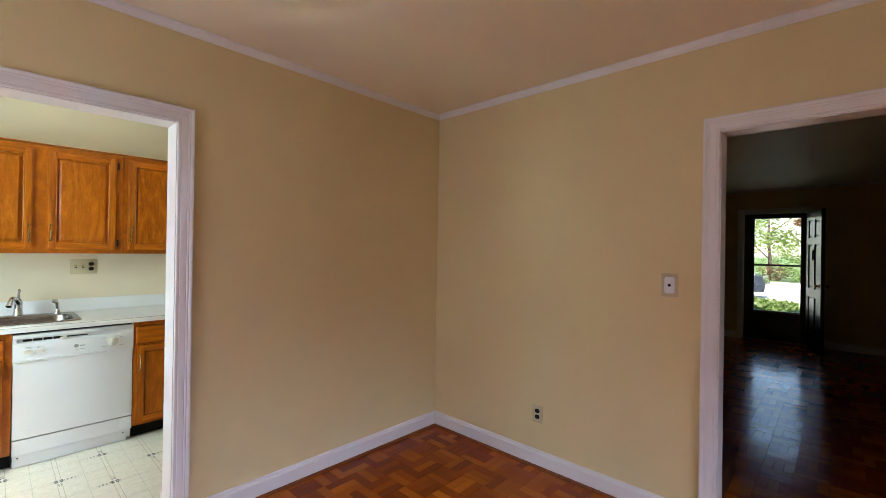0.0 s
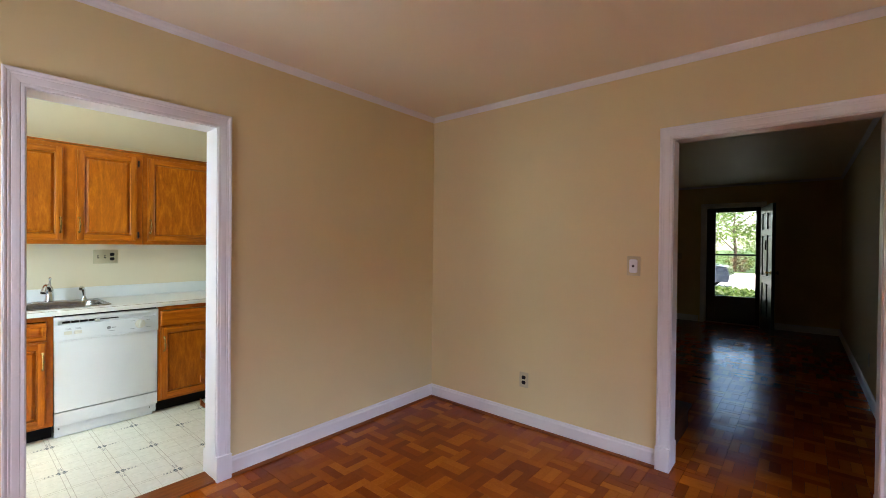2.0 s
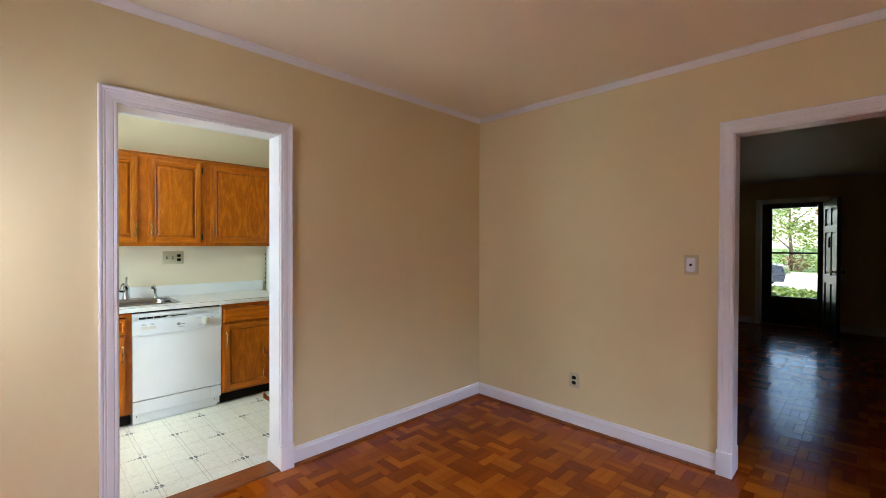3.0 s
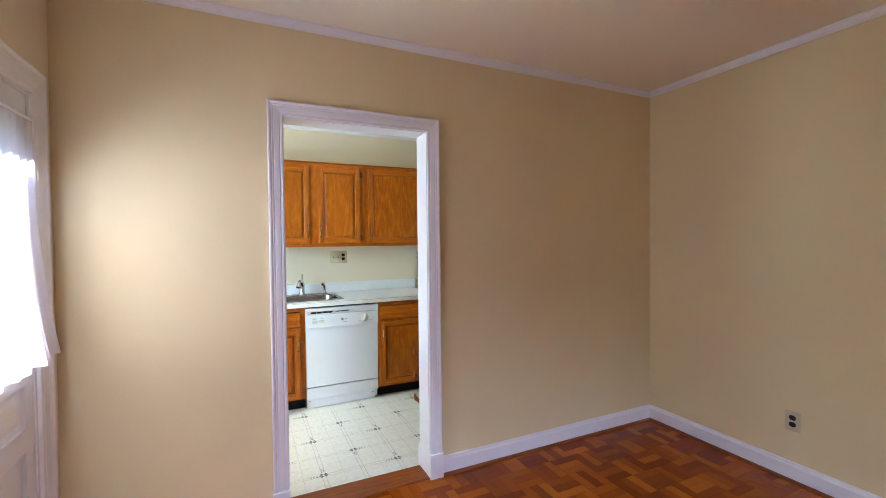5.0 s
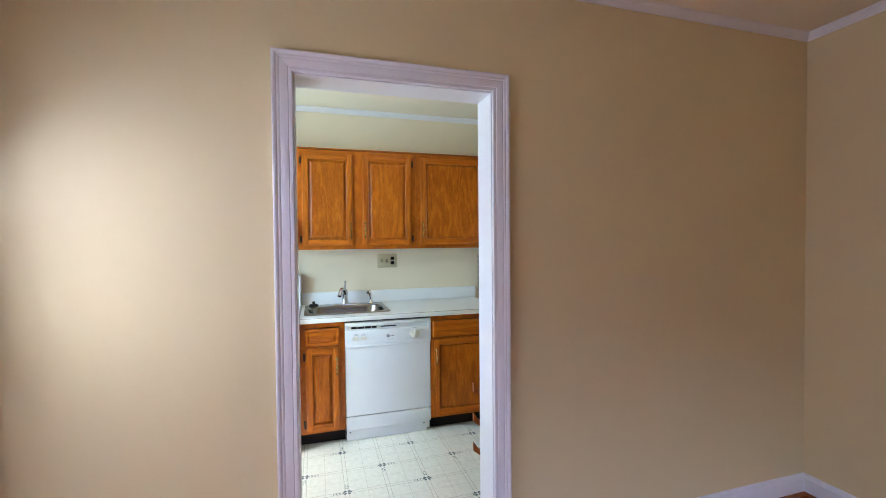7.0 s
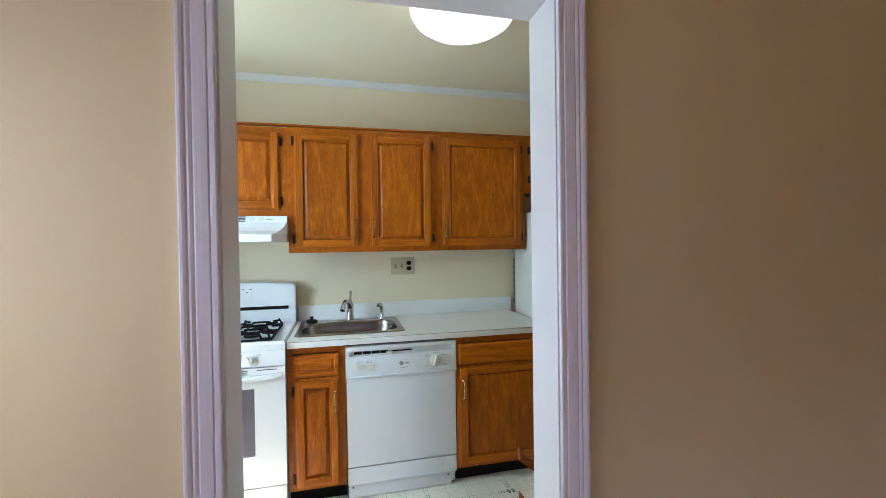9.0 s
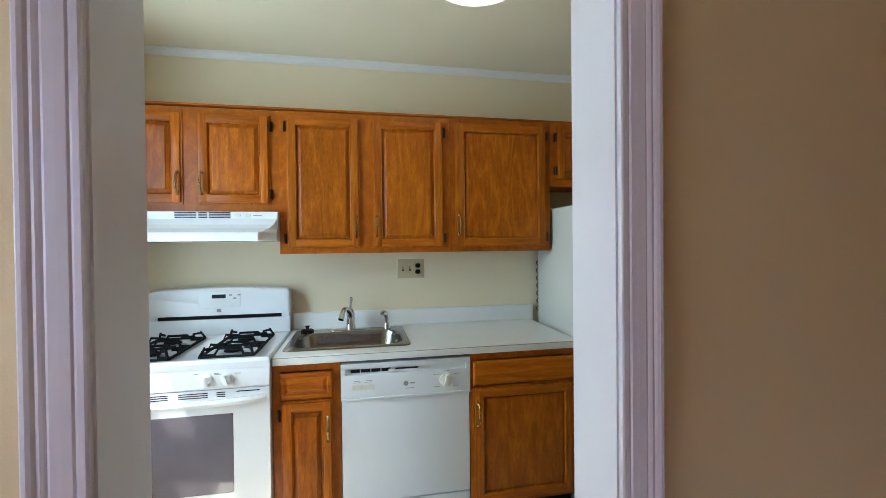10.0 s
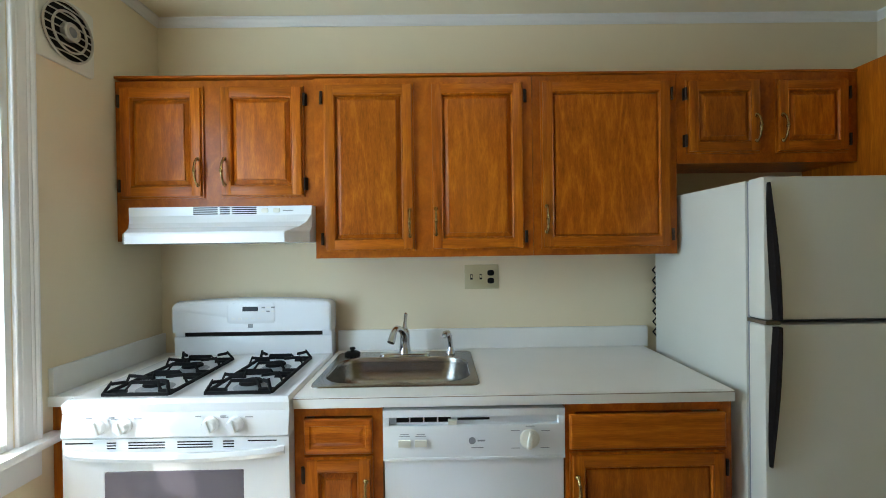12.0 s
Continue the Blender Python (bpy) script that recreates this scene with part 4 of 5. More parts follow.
for gy in (-0.728, -0.382):
    bm = bmesh.new()
    g0, g1, h0, h1, zb = -4.115, -3.668, gy - 0.112, gy + 0.112, 0.912
    for a, b in (((g0, h0, zb), (g1, h0, zb)), ((g0, h1, zb), (g1, h1, zb)), ((g0, h0, zb), (g0, h1, zb)), ((g1, h0, zb), (g1, h1, zb)), ((-3.888, h0, zb), (-3.888, h1, zb))):
        bar(bm, a, b, 0.0055, 0.010)
    for bx in (-3.775, -4.000):
        for sy in (-1, 1):
            # side fingers: up from the frame in a fin, then level towards the burner
            bar(bm, (bx, gy + sy * 0.112, zb), (bx, gy + sy * 0.098, 0.944), 0.0055, 0.012)
            bar(bm, (bx, gy + sy * 0.098, 0.944), (bx, gy + sy * 0.036, 0.938), 0.0045, 0.010)
        for sx in (-1, 1):
            # a low arch across each side of the burner
            xa = bx + sx * 0.072
            bar(bm, (xa, gy - 0.062, zb), (xa - sx * 0.012, gy - 0.046, 0.938), 0.0048, 0.011)
            bar(bm, (xa - sx * 0.012, gy - 0.046, 0.938), (xa - sx * 0.012, gy + 0.046, 0.938), 0.0048, 0.011)
            bar(bm, (xa - sx * 0.012, gy + 0.046, 0.938), (xa, gy + 0.062, zb), 0.0048, 0.011)
            bar(bm, (xa, gy - 0.112, zb), (xa, gy - 0.055, zb), 0.005, 0.010)
            bar(bm, (xa, gy + 0.055, zb), (xa, gy + 0.112, zb), 0.005, 0.010)
    for sx, lean in ((g0, 0.02), (g1, -0.02)):
        for sy in (-1, 1):
            bar(bm, (sx, gy + sy * 0.112, zb), (sx + lean, gy + sy * 0.096, 0.946), 0.0058, 0.012)
            bar(bm, (sx + lean, gy + sy * 0.096, 0.942), (sx + lean * 2.2, gy + sy * 0.066, 0.940), 0.0048, 0.010)
    part("grate", bm, IRON, rg, "black cast-iron grate over two burners", smooth=False)

# back guard with rounded shoulders
bg = []
for xx, ins, top in ((-4.285, 0.004, 1.165), (-4.225, 0.0, 1.172), (-4.195, 0.004, 1.166), (-4.188, 0.012, 1.158)):
    lp = [(xx + 0.022 * 0, RY0 + ins, 1.022), (xx, RY1 - ins, 1.022)]
    for k in range(7):
        a = radians(90 * k / 6)
        lp.append((xx, RY1 - ins - 0.030 + 0.030 * math.cos(a), top - 0.037 + 0.030 * math.sin(a)))
    for k in range(1, 10):
        s = k / 10
        lp.append((xx, RY1 - 0.035 + (RY0 - RY1 + 0.07) * s, top - 0.007 + 0.014 * math.sin(math.pi * s)))
    for k in range(7):
        a = radians(90 + 90 * k / 6)
        lp.append((xx, RY0 + ins + 0.030 + 0.030 * math.cos(a), top - 0.037 + 0.030 * math.sin(a)))
    bg.append(lp)
back = part("backguard", skin(bmesh.new(), bg), ENAMEL, rg)
part("back_riser", boxes((-4.285, -4.205, RY0 + 0.006, RY1 - 0.006, 0.90, 0.998), bevel=0.004), ENAMEL, rg)
part("vent_gap", boxes((-4.28, -4.215, RY0 + 0.05, RY1 - 0.05, 0.998, 1.022)), BLACK, rg, smooth=False)
for a, b in ((RY0 + 0.008, RY0 + 0.05), (RY1 - 0.05, RY1 - 0.008)):
    part("bracket", boxes((-4.28, -4.21, a, b, 0.998, 1.022)), ENAMEL, rg, smooth=False)
ctl = part("control_pad", skin(bmesh.new(), [[(-4.187 + dd, y, z) for y, z, _ in rrect(-0.567, 1.108, 0.108 - ii, 0.047 - ii, 0.012, 0)] for dd, ii in ((-0.004, 0), (0.002, 0.0), (0.003, 0.003))]), ENAMEL, back)
part("display", boxes((-4.186, -4.1825, -0.603, -0.532, 1.117, 1.138)), DISPLAY, ctl, "dark glass clock display", smooth=False)
for k in range(3):
    for m in range(2):
        part("pad_key", boxes((-4.186, -4.1828, -0.515 + 0.022 * k, -0.500 + 0.022 * k, 1.112 + 0.018 * m, 1.119 + 0.018 * m)), GREY if (k + m) % 2 else LAMINATE, ctl, smooth=False)
for k in range(5):
    part("pad_key", boxes((-4.186, -4.1828, -0.655 + 0.03 * k, -0.638 + 0.03 * k, 1.080, 1.087)), LAMINATE, ctl, smooth=False)
part("badge", boxes((-4.19, -4.1845, -0.580, -0.558, 1.040, 1.058), bevel=0.001), GREY, back, "small dark badge")

# front: knob panel, vents, oven door
part("knob_panel", skin(bmesh.new(), [[(XR - 0.05, RY0 + 0.001, z0), (XR - 0.05, RY1 - 0.001, z0), (x1, RY1 - 0.001, z0), (x1, RY0 + 0.001, z0)] for z0, x1 in ((0.790, XR + 0.006), (0.795, XR + 0.010), (0.862, XR + 0.002), (0.871, XR - 0.002))]), ENAMEL, rg)
for yy in (-0.803, -0.730, -0.447, -0.366):
    kb = part("knob", lathe(bmesh.new(), (XR + 0.006, yy, 0.832), "x", [(0.026, 0), (0.027, 0.004), (0.022, 0.010), (0.021, 0.024), (0.019, 0.027), (0.0, 0.028)], 24), ENAMEL, rg)
    bm = bmesh.new()
    box(bm, XR + 0.028, XR + 0.040, yy - 0.006, yy + 0.006, 0.811, 0.853, bevel=0.003)
    bmesh.ops.rotate(bm, cent=(XR, yy, 0.832), matrix=Matrix.Rotation(radians(20), 3, 'X'), verts=bm.verts[:])
    part("knob_grip", bm, ENAMEL, kb)
    part("knob_mark", boxes((XR + 0.002, XR + 0.0062, yy + 0.03, yy + 0.055, 0.852, 0.854)), GREY, rg, smooth=False)
    part("knob_mark", boxes((XR + 0.001, XR + 0.0062, yy - 0.052, yy - 0.034, 0.856, 0.858)), GREY, rg, smooth=False)
od = part("oven_door", ring_frame(XR - 0.045, XR + 0.004, (RY0 + 0.002, RY1 - 0.002, 0.175, 0.786), (-0.800, -0.345, 0.335, 0.680)), ENAMEL, rg, smooth=False)
part("oven_window", skin(bmesh.new(), [[(XR + dd, y, z) for y, z, _ in rrect(-0.5725, 0.5075, 0.2275 - ii, 0.1725 - ii, 0.014, 0)] for dd, ii in ((-0.02, 0), (0.003, 0.0), (0.005, 0.002))]), OVEN, od, "dark glossy oven window")
for k, (a, b) in enumerate(((-0.925, -0.835), (-0.79, -0.76), (-0.72, -0.60), (-0.56, -0.445), (-0.41, -0.375), (-0.33, -0.235))):
    for m in range(3 if 0 < k < 5 else 1):
        part("vent_slot", boxes((XR + 0.002, XR + 0.0048, a, b, 0.772 - 0.009 * m, 0.776 - 0.009 * m)), BLACK, od, smooth=False)
loops = []
for k in range(25):
    s = k / 24
    yy = RY0 + 0.015 + s * (RY1 - RY0 - 0.03)
    xo = XR + 0.008 + 0.026 * math.sin(math.pi * s) ** 0.3
    zc = 0.744 - 0.010 * math.sin(math.pi * s)
    loops.append([(xo - 0.014, yy, zc - 0.013), (xo, yy, zc - 0.014), (xo + 0.006, yy, zc), (xo, yy, zc + 0.014), (xo - 0.014, yy, zc + 0.013)])
part("oven_handle", skin(bmesh.new(), loops), ENAMEL, od)
part("drawer", boxes((XR - 0.045, XR + 0.002, RY0 + 0.003, RY1 - 0.003, 0.035, 0.168), bevel=0.004), ENAMEL, rg)
for yy in (RY0 + 0.05, RY1 - 0.05):
    for xx in (-4.2, -3.7):
        part("foot", boxes((xx - 0.015, xx + 0.015, yy - 0.015, yy + 0.015, 0, 0.032)), BLACK, rg)

# range hood, its ends drawn in towards the front lip
hd = thing("range_hood", (-4.1, -0.592, 1.43), "white enamel range hood with a flared front", "range hood")
bm = bmesh.new()
loops = []
for z, xf2, ins in ((1.582, -3.985, 0.0), (1.545, -3.982, 0.004), (1.515, -3.965, 0.016), (1.495, -3.935, 0.036), (1.482, -3.895, 0.056), (1.474, -3.868, 0.068), (1.466, -3.862, 0.071), (1.430, -3.862, 0.071)):
    loops.append([(XK + 0.002, -0.972, z), (xf2 - ins * 1.2, -0.972, z), (xf2, -0.972 + ins, z), (xf2, -0.2165 - ins, z), (xf2 - ins * 1.2, -0.2165, z), (XK + 0.002, -0.2165, z)])
skin(bm, loops)
shell = part("shell", bm, ENAMEL, hd, smooth=False)
for k, (a, b) in enumerate(((-0.705, -0.605), (-0.595, -0.555), (-0.545, -0.445))):
    for m in range(4):
        part("vent_slot", boxes((-3.983, -3.9808, a, b, 1.549 + 0.0085 * m, 1.5535 + 0.0085 * m)), BLACK, shell, smooth=False)
for yy in (-0.410, -0.362):
    part("rocker_switch", skin(bmesh.new(), [[(-3.984 + dd, y, z) for y, z, _ in rrect(yy, 1.563, 0.014 - ii, 0.009 - ii, 0.006, 0)] for dd, ii in ((0, 0), (0.005, 0), (0.006, 0.002))]), CREAMY, shell)
part("badge_bar", boxes((-3.983, -3.9805, -0.335, -0.295, 1.560, 1.564)), GREY, shell, smooth=False)

# ---- refrigerator ----
FY0, FY1 = 1.350, 2.095
fr2 = thing("refrigerator", (-3.95, 1.72, 0), "off-white top-freezer refrigerator with long dark handles", "refrigerator")
part("body", boxes((-4.255, -3.655, FY0, FY1, 0.03, 1.612), bevel=0.006), [ALMOND], fr2)
part("gasket", boxes((-3.655, -3.642, FY0 + 0.008, FY1 - 0.008, 0.10, 1.605)), GREY, fr2, smooth=False)
for z0, z1, nm in ((0.105, 1.137, "fridge_door"), (1.152, 1.614, "freezer_door")):
    d = part(nm, boxes((-3.642, -3.570, FY0 - 0.002, FY1 + 0.002, z0, z1), bevel=0.012), ALMOND, fr2)
    up = nm == "freezer_door"
    length = 0.44 if up else 0.45
    loops = []
    for k in range(21):
        s = k / 20
        z = (z1 - 0.005 - s * length) if not up else (z0 + 0.002 + s * length)
        bow = 0.008 + 0.018 * math.sin(math.pi * min(1, 0.25 + s * 0.75)) ** 0.8
        wid = 0.0035 + 0.0085 * math.sin(math.pi * min(1, 0.3 + s * 0.7)) ** 0.8
        yy = FY0 + 0.012 + 0.022 * (1 - s) ** 1.3
        loops.append([(-3.572, yy - wid, z), (-3.572 + bow, yy - wid * 0.7, z), (-3.572 + bow + 0.006, yy, z), (-3.572 + bow, yy + wid * 0.7, z), (-3.572, yy + wid, z)])
    part("handle", skin(bmesh.new(), loops), HANDLE, d, "long tapering dark brown handle")
part("hinge_cover", boxes((-3.64, -3.60, FY0 + 0.03, FY0 + 0.06, 1.6135, 1.620), bevel=0.003), CREAMY, fr2)
part("middle_hinge", boxes((-3.645, -3.565, FY0 - 0.003, FY0 + 0.045, 1.1385, 1.150)), STEEL, fr2)
part("badge", boxes((-3.571, -3.568, 1.803, 1.880, 1.551, 1.568)), BLACK, fr2, "small dark badge", smooth=False)
part("grille", boxes((-3.655, -3.60, FY0 + 0.01, FY1 - 0.01, 0.012, 0.095), bevel=0.003), BLACK, fr2)
bm = bmesh.new()
for k in range(7):
    tube(bm, [(-4.262, FY0 + 0.012, 0.95 + 0.05 * k), (-4.272, FY0 - 0.004, 0.975 + 0.05 * k), (-4.262, FY0 + 0.012, 1.0 + 0.05 * k)], 0.004, 6)
part("condenser_coil", bm, BLACK, fr2)

# ---- wall fixtures ----


def gang_plate(parent, at, out, w, hgt, mat):
    """A plate with rounded edges; at is its centre on the wall, out the wall's normal axis."""
    loops = []
    for d, i in ((0.0, 0.0), (0.004, 0.0), (0.006, 0.003)):
        lp = []
        for a, b, _ in rrect(0, 0, w / 2 - i, hgt / 2 - i, 0.005, 0):
            lp.append((at[0] + d, at[1] + a, at[2] + b) if out == "x" else (at[0] + a, at[1] - d, at[2] + b))
        loops.append(lp)
    return part("plate", skin(bmesh.new(), loops), mat, parent)


def local_box(at, out, a0, a1, b0, b1, d0, d1, bev=0.0):
    if out == "x":
        return boxes((at[0] + d0, at[0] + d1, at[1] + a0, at[1] + a1, at[2] + b0, at[2] + b1), bevel=bev)
    return boxes((at[0] + a0, at[0] + a1, at[1] - d1, at[1] - d0, at[2] + b0, at[2] + b1), bevel=bev)


def socket(parent, at, out, shift):
    for s in (-0.0195, 0.0195):
        a = Vector(at)
        loops = []
        for d, i in ((0.005, 0.0), (0.008, 0.0), (0.0085, 0.001)):
            lp = []
            for p, q, _ in rrect(shift, s, 0.0165 - i, 0.0140 - i, 0.011, 0):
                lp.append((a.x + d, a.y + p, a.z + q) if out == "x" else (a.x + p, a.y - d, a.z + q))
            loops.append(lp)
        part("receptacle", skin(bmesh.new(), loops), BLACK, parent, "dark brown receptacle")


wp = (XK, 0.516, 1.252)
sw = thing("switch_and_outlet_plate", wp, "almond three-gang plate with two toggles and a dark outlet", "outlet plate")
gang_plate(sw, wp, "x", 0.168, 0.120, PLATE)
for a in (-0.050, -0.004):
    part("switch_slot", local_box(wp, "x", a - 0.006, a + 0.006, -0.013, 0.013, 0.005, 0.0068), BLACK, sw, smooth=False)
    part("toggle", local_box(wp, "x", a - 0.0035, a + 0.0035, -0.004, 0.010, 0.006, 0.018, 0.001), PLATE, sw)
socket(sw, wp, "x", 0.045)

op = (-1.353, YB0, 0.350)
ot = thing("outlet", op, "almond wall outlet with dark receptacles near the baseboard", "outlet")
gang_plate(ot, op, "y", 0.075, 0.115, PLATE)
socket(ot, op, "y", 0.0)
tp = (-0.564, YB0, 1.259)
ts = thing("dimmer_switch", tp, "almond wall plate with a white dimmer", "switch")
gang_plate(ts, tp, "y", 0.082, 0.125, PLATE)
part("insert", skin(bmesh.new(), [[(tp[0] + a, YB0 - d, tp[2] + b) for a, b, _ in rrect(0, 0, 0.025 - i, 0.044 - i, 0.012, 0)] for d, i in ((0.004, 0), (0.010, 0), (0.012, 0.003))]), ENAMEL, ts, "white insert")
part("knob", lathe(bmesh.new(), (tp[0], YB0 - 0.011, tp[2]), "y", [(0.008, 0.0), (0.008, -0.004), (0.006, -0.010), (0.0, -0.011)], 20), BLACK, ts, "dark dimmer knob")
for s in (-0.048, 0.048):
    part("screw", lathe(bmesh.new(), (tp[0], YB0 - 0.0055, tp[2] + s), "y", [(0.004, 0.0), (0.003, -0.0015), (0.0, -0.002)], 10), PLATE, ts)

# exhaust fan grille on the outer wall
vc = (-3.790, YS, 2.205)
vf = thing("exhaust_fan", vc, "off-white square exhaust fan plate with a round spoked grille", "exhaust fan")
part("plate", skin(bmesh.new(), [[(a, YS + d, b) for a, b, _ in rrect(vc[0], vc[2], 0.124 - i, 0.124 - i, 0.014, 0)] for d, i in ((0, 0), (0.008, 0), (0.014, 0.006), (0.015, 0.012))]), CREAMY, vf)
part("opening", lathe(bmesh.new(), (vc[0], YS + 0.0155, vc[2]), "y", [(0.0, 0.0), (0.104, 0.0), (0.104, 0.0012), (0, 0.0014)], 40), BLACK, vf)
for r in (0.104, 0.071):
    part("grille_ring", tube(bmesh.new(), [(vc[0] + r * math.cos(2 * math.pi * k / 40), YS + 0.022 + 0.006 * (0.104 - r) / 0.06, vc[2] + r * math.sin(2 * math.pi * k / 40)) for k in range(41)], 0.0042, 6), GRILLE, vf)
for k in (-3, -2, -1, 0, 1, 2, 3):
    zz = 0.027 * k
    half = math.sqrt(0.104 ** 2 - zz ** 2)
    part("grille_bar", tube(bmesh.new(), [(vc[0] + half * u, YS + 0.021 + 0.008 * (1 - u * u), vc[2] + zz) for u in (-1, -0.5, 0, 0.5, 1)], 0.0028, 6), GRILLE, vf)
part("hub", lathe(bmesh.new(), (vc[0], YS + 0.016, vc[2]), "y", [(0.034, 0), (0.034, 0.018), (0.030, 0.023), (0.021, 0.024), (0.019, 0.019), (0.0, 0.018)], 28), GRILLE, vf)
part("hub_cap", lathe(bmesh.new(), (vc[0], YS + 0.034, vc[2]), "y", [(0.019, 0), (0.016, 0.003), (0.0, 0.004)], 20), GREY, vf, "dark round hub cap")

# ceiling lamp
cl = thing("ceiling_lamp", (-3.20, 0.66, H), "lit opal glass dome lamp on the kitchen ceiling", "ceiling lamp")
part("base_ring", lathe(bmesh.new(), (-3.20, 0.66, H), "z", [(0.23, 0.0), (0.23, -0.018), (0.21, -0.022), (0.0, -0.022)], 40), TRIM, cl)
part("dome", lathe(bmesh.new(), (-3.20, 0.66, H - 0.02), "z", [(0.235, 0.0), (0.247, -0.017), (0.243, -0.046), (0.224, -0.078), (0.184, -0.106), (0.126, -0.124), (0.057, -0.133), (0.0, -0.134)], 48), DOME, cl)

# ---- white-topped rack cart beside the kitchen doorway ----
ct = thing("rack_cart", (-2.60, 1.10, 0), "red-brown wooden rack with scalloped rails under a white top", "rack cart")
part("top", boxes((-2.765, -2.46, 0.80, 1.42, 0.838, 0.868), bevel=0.003), LAMINATE, ct, "white laminate top")
for xx in (-2.725, -2.50):
    for yy in (0.84, 1.38):
        part("post", boxes((xx - 0.016, xx + 0.016, yy - 0.016, yy + 0.016, 0.0, 0.838), bevel=0.003), CHERRY, ct)


def scalloped_rail(x, z):
    """A rail along y whose top edge is cut in scoops between pointed ends."""
    ya, yb, n, pitch = 0.70, 1.46, 72, 0.127
    loops = []
    for k in range(n + 1):
        y = ya + (yb - ya) * k / n
        u = ((y - ya - 0.008) % pitch) / pitch
        top = z - 0.052 * math.sqrt(max(0, 1 - (2 * u - 1) ** 2)) if y > ya + 0.008 and y < yb - 0.008 else z
        bot = z - 0.088 + 0.042 * max(0, 1 - (y - ya) / 0.05) + 0.042 * max(0, 1 - (yb - y) / 0.05)
        loops.append([(x - 0.009, y, bot), (x + 0.009, y, bot), (x + 0.009, y, top), (x - 0.009, y, top)])
    return skin(bmesh.new(), loops)


for zz in (0.365, 0.520, 0.677):
    for xx in (-2.712, -2.512):
        part("scalloped_rail", scalloped_rail(xx, zz), CHERRY, ct, smooth=False)
for zz in (0.10, 0.79):
    for yy in (0.84, 1.38):
        part("stretcher", boxes((-2.709, -2.516, yy - 0.010, yy + 0.010, zz, zz + 0.035)), CHERRY, ct)

# ---- living room ----
fd = thing("door_2", (FD[0], YL, 0), "dark storm door with a tall pane in the front doorway", "door", kind="structure")
part("casing", casing(bmesh.new(), "x", YL, -1, FD[0], FD[1], 0.0, FD[2], CASING), TRIM, fd, smooth=False)
part("jamb", boxes((FD[0] - 0.03, FD[0], YL, YL + 0.2, 0, FD[2] + 0.03), (FD[1], FD[1] + 0.03, YL, YL + 0.2, 0, FD[2] + 0.03), (FD[0], FD[1], YL, YL + 0.2, FD[2], FD[2] + 0.03)), TRIM, fd, smooth=False)
sy0, sy1 = YL + 0.13, YL + 0.165
storm = part("storm_door", boxes((FD[0] - 0.002, FD[0] + 0.14, sy0, sy1, 0.0, FD[2] + 0.002), (FD[1] - 0.075, FD[1] + 0.002, sy0, sy1, 0.0, FD[2] + 0.002), (FD[0] + 0.14, FD[1] - 0.075, sy0, sy1, 2.04, FD[2] + 0.002), (FD[0] + 0.14, FD[1] - 0.075, sy0, sy1, 0.0, 0.50), bevel=0.004), ALU, fd)
part("mid_bar", boxes((FD[0] + 0.14, FD[1] - 0.075, sy0 + 0.004, sy1 - 0.004, 1.245, 1.275)), ALU, storm)
part("lower_ledge", boxes((FD[0] + 0.14, FD[1] - 0.075, sy0 - 0.012, sy0, 0.47, 0.50)), STEEL, storm)
part("pane", boxes((FD[0] + 0.135, FD[1] - 0.07, sy0 + 0.015, sy0 + 0.019, 0.495, 2.045)), CLEAR, storm, smooth=False)

solid("door_sill", boxes((FD[0] - 0.002, FD[1] + 0.002, YL - 0.03, YL + 0.21, -0.3, 0.012), bevel=0.004), FLOOR_EDGE, "worn wooden sill under the front door", "sill")

# six-panel door leaf, standing open into the room
leaf = thing("front_door", (FD[1], YL, 0), "dark glossy six-panel front door standing open", "door")


def leaf_part(name, bm, mat, label="", parent=None):
    ob = part(name, bm, mat, parent or leaf, label, smooth=False)
    return ob


# built along -x from the hinge, then the whole leaf is swung round it
x1 = FD[1]
cols = ((x1 - 0.84, x1 - 0.73), (x1 - 0.475, x1 - 0.365), (x1 - 0.11, x1))
rails = ((0.012, 0.25), (0.80, 0.93), (1.60, 1.70), (1.97, 2.10))
bm = bmesh.new()
for a, b in cols:
    box(bm, a, b, YL - 0.045, YL - 0.002, 0.012, 2.10)
for c0, c1 in ((cols[0][1], cols[1][0]), (cols[1][1], cols[2][0])):
    for a, b in rails:
        box(bm, c0, c1, YL - 0.045, YL - 0.002, a, b)
lb = leaf_part("leaf_frame", bm, DARKGREEN)
for c0, c1 in ((cols[0][1], cols[1][0]), (cols[1][1], cols[2][0])):
    for a, b in ((0.25, 0.80), (0.93, 1.60), (1.70, 1.97)):
        lv = [(0.0, 0.014), (0.012, 0.018), (0.02, 0.019), (0.05, 0.010), (0.055, 0.010)]
        bm = bmesh.new()
        for yy, sg in ((YL - 0.045, 1), (YL - 0.002, -1)):
            skin(bm, [[(c0 + i, yy + sg * d, a + i), (c1 - i, yy + sg * d, a + i), (c1 - i, yy + sg * d, b - i), (c0 + i, yy + sg * d, b - i)] for i, d in lv], caps=(False, True))
        leaf_part("door_panel", bm, DARKGREEN, parent=lb)
bm = bmesh.new()
for sg, yy in ((-1, YL - 0.045), (1, YL - 0.002)):
    lathe(bm, (x1 - 0.78, yy, 1.0), "y", [(0.03, 0.0), (0.03, sg * 0.005), (0.011, sg * 0.01), (0.011, sg * 0.03), (0.027, sg * 0.04), (0.028, sg * 0.055), (0.0, sg * 0.066)], 18)
leaf_part("door_knob", bm, BRASS, "brass knob")
bm = bmesh.new()
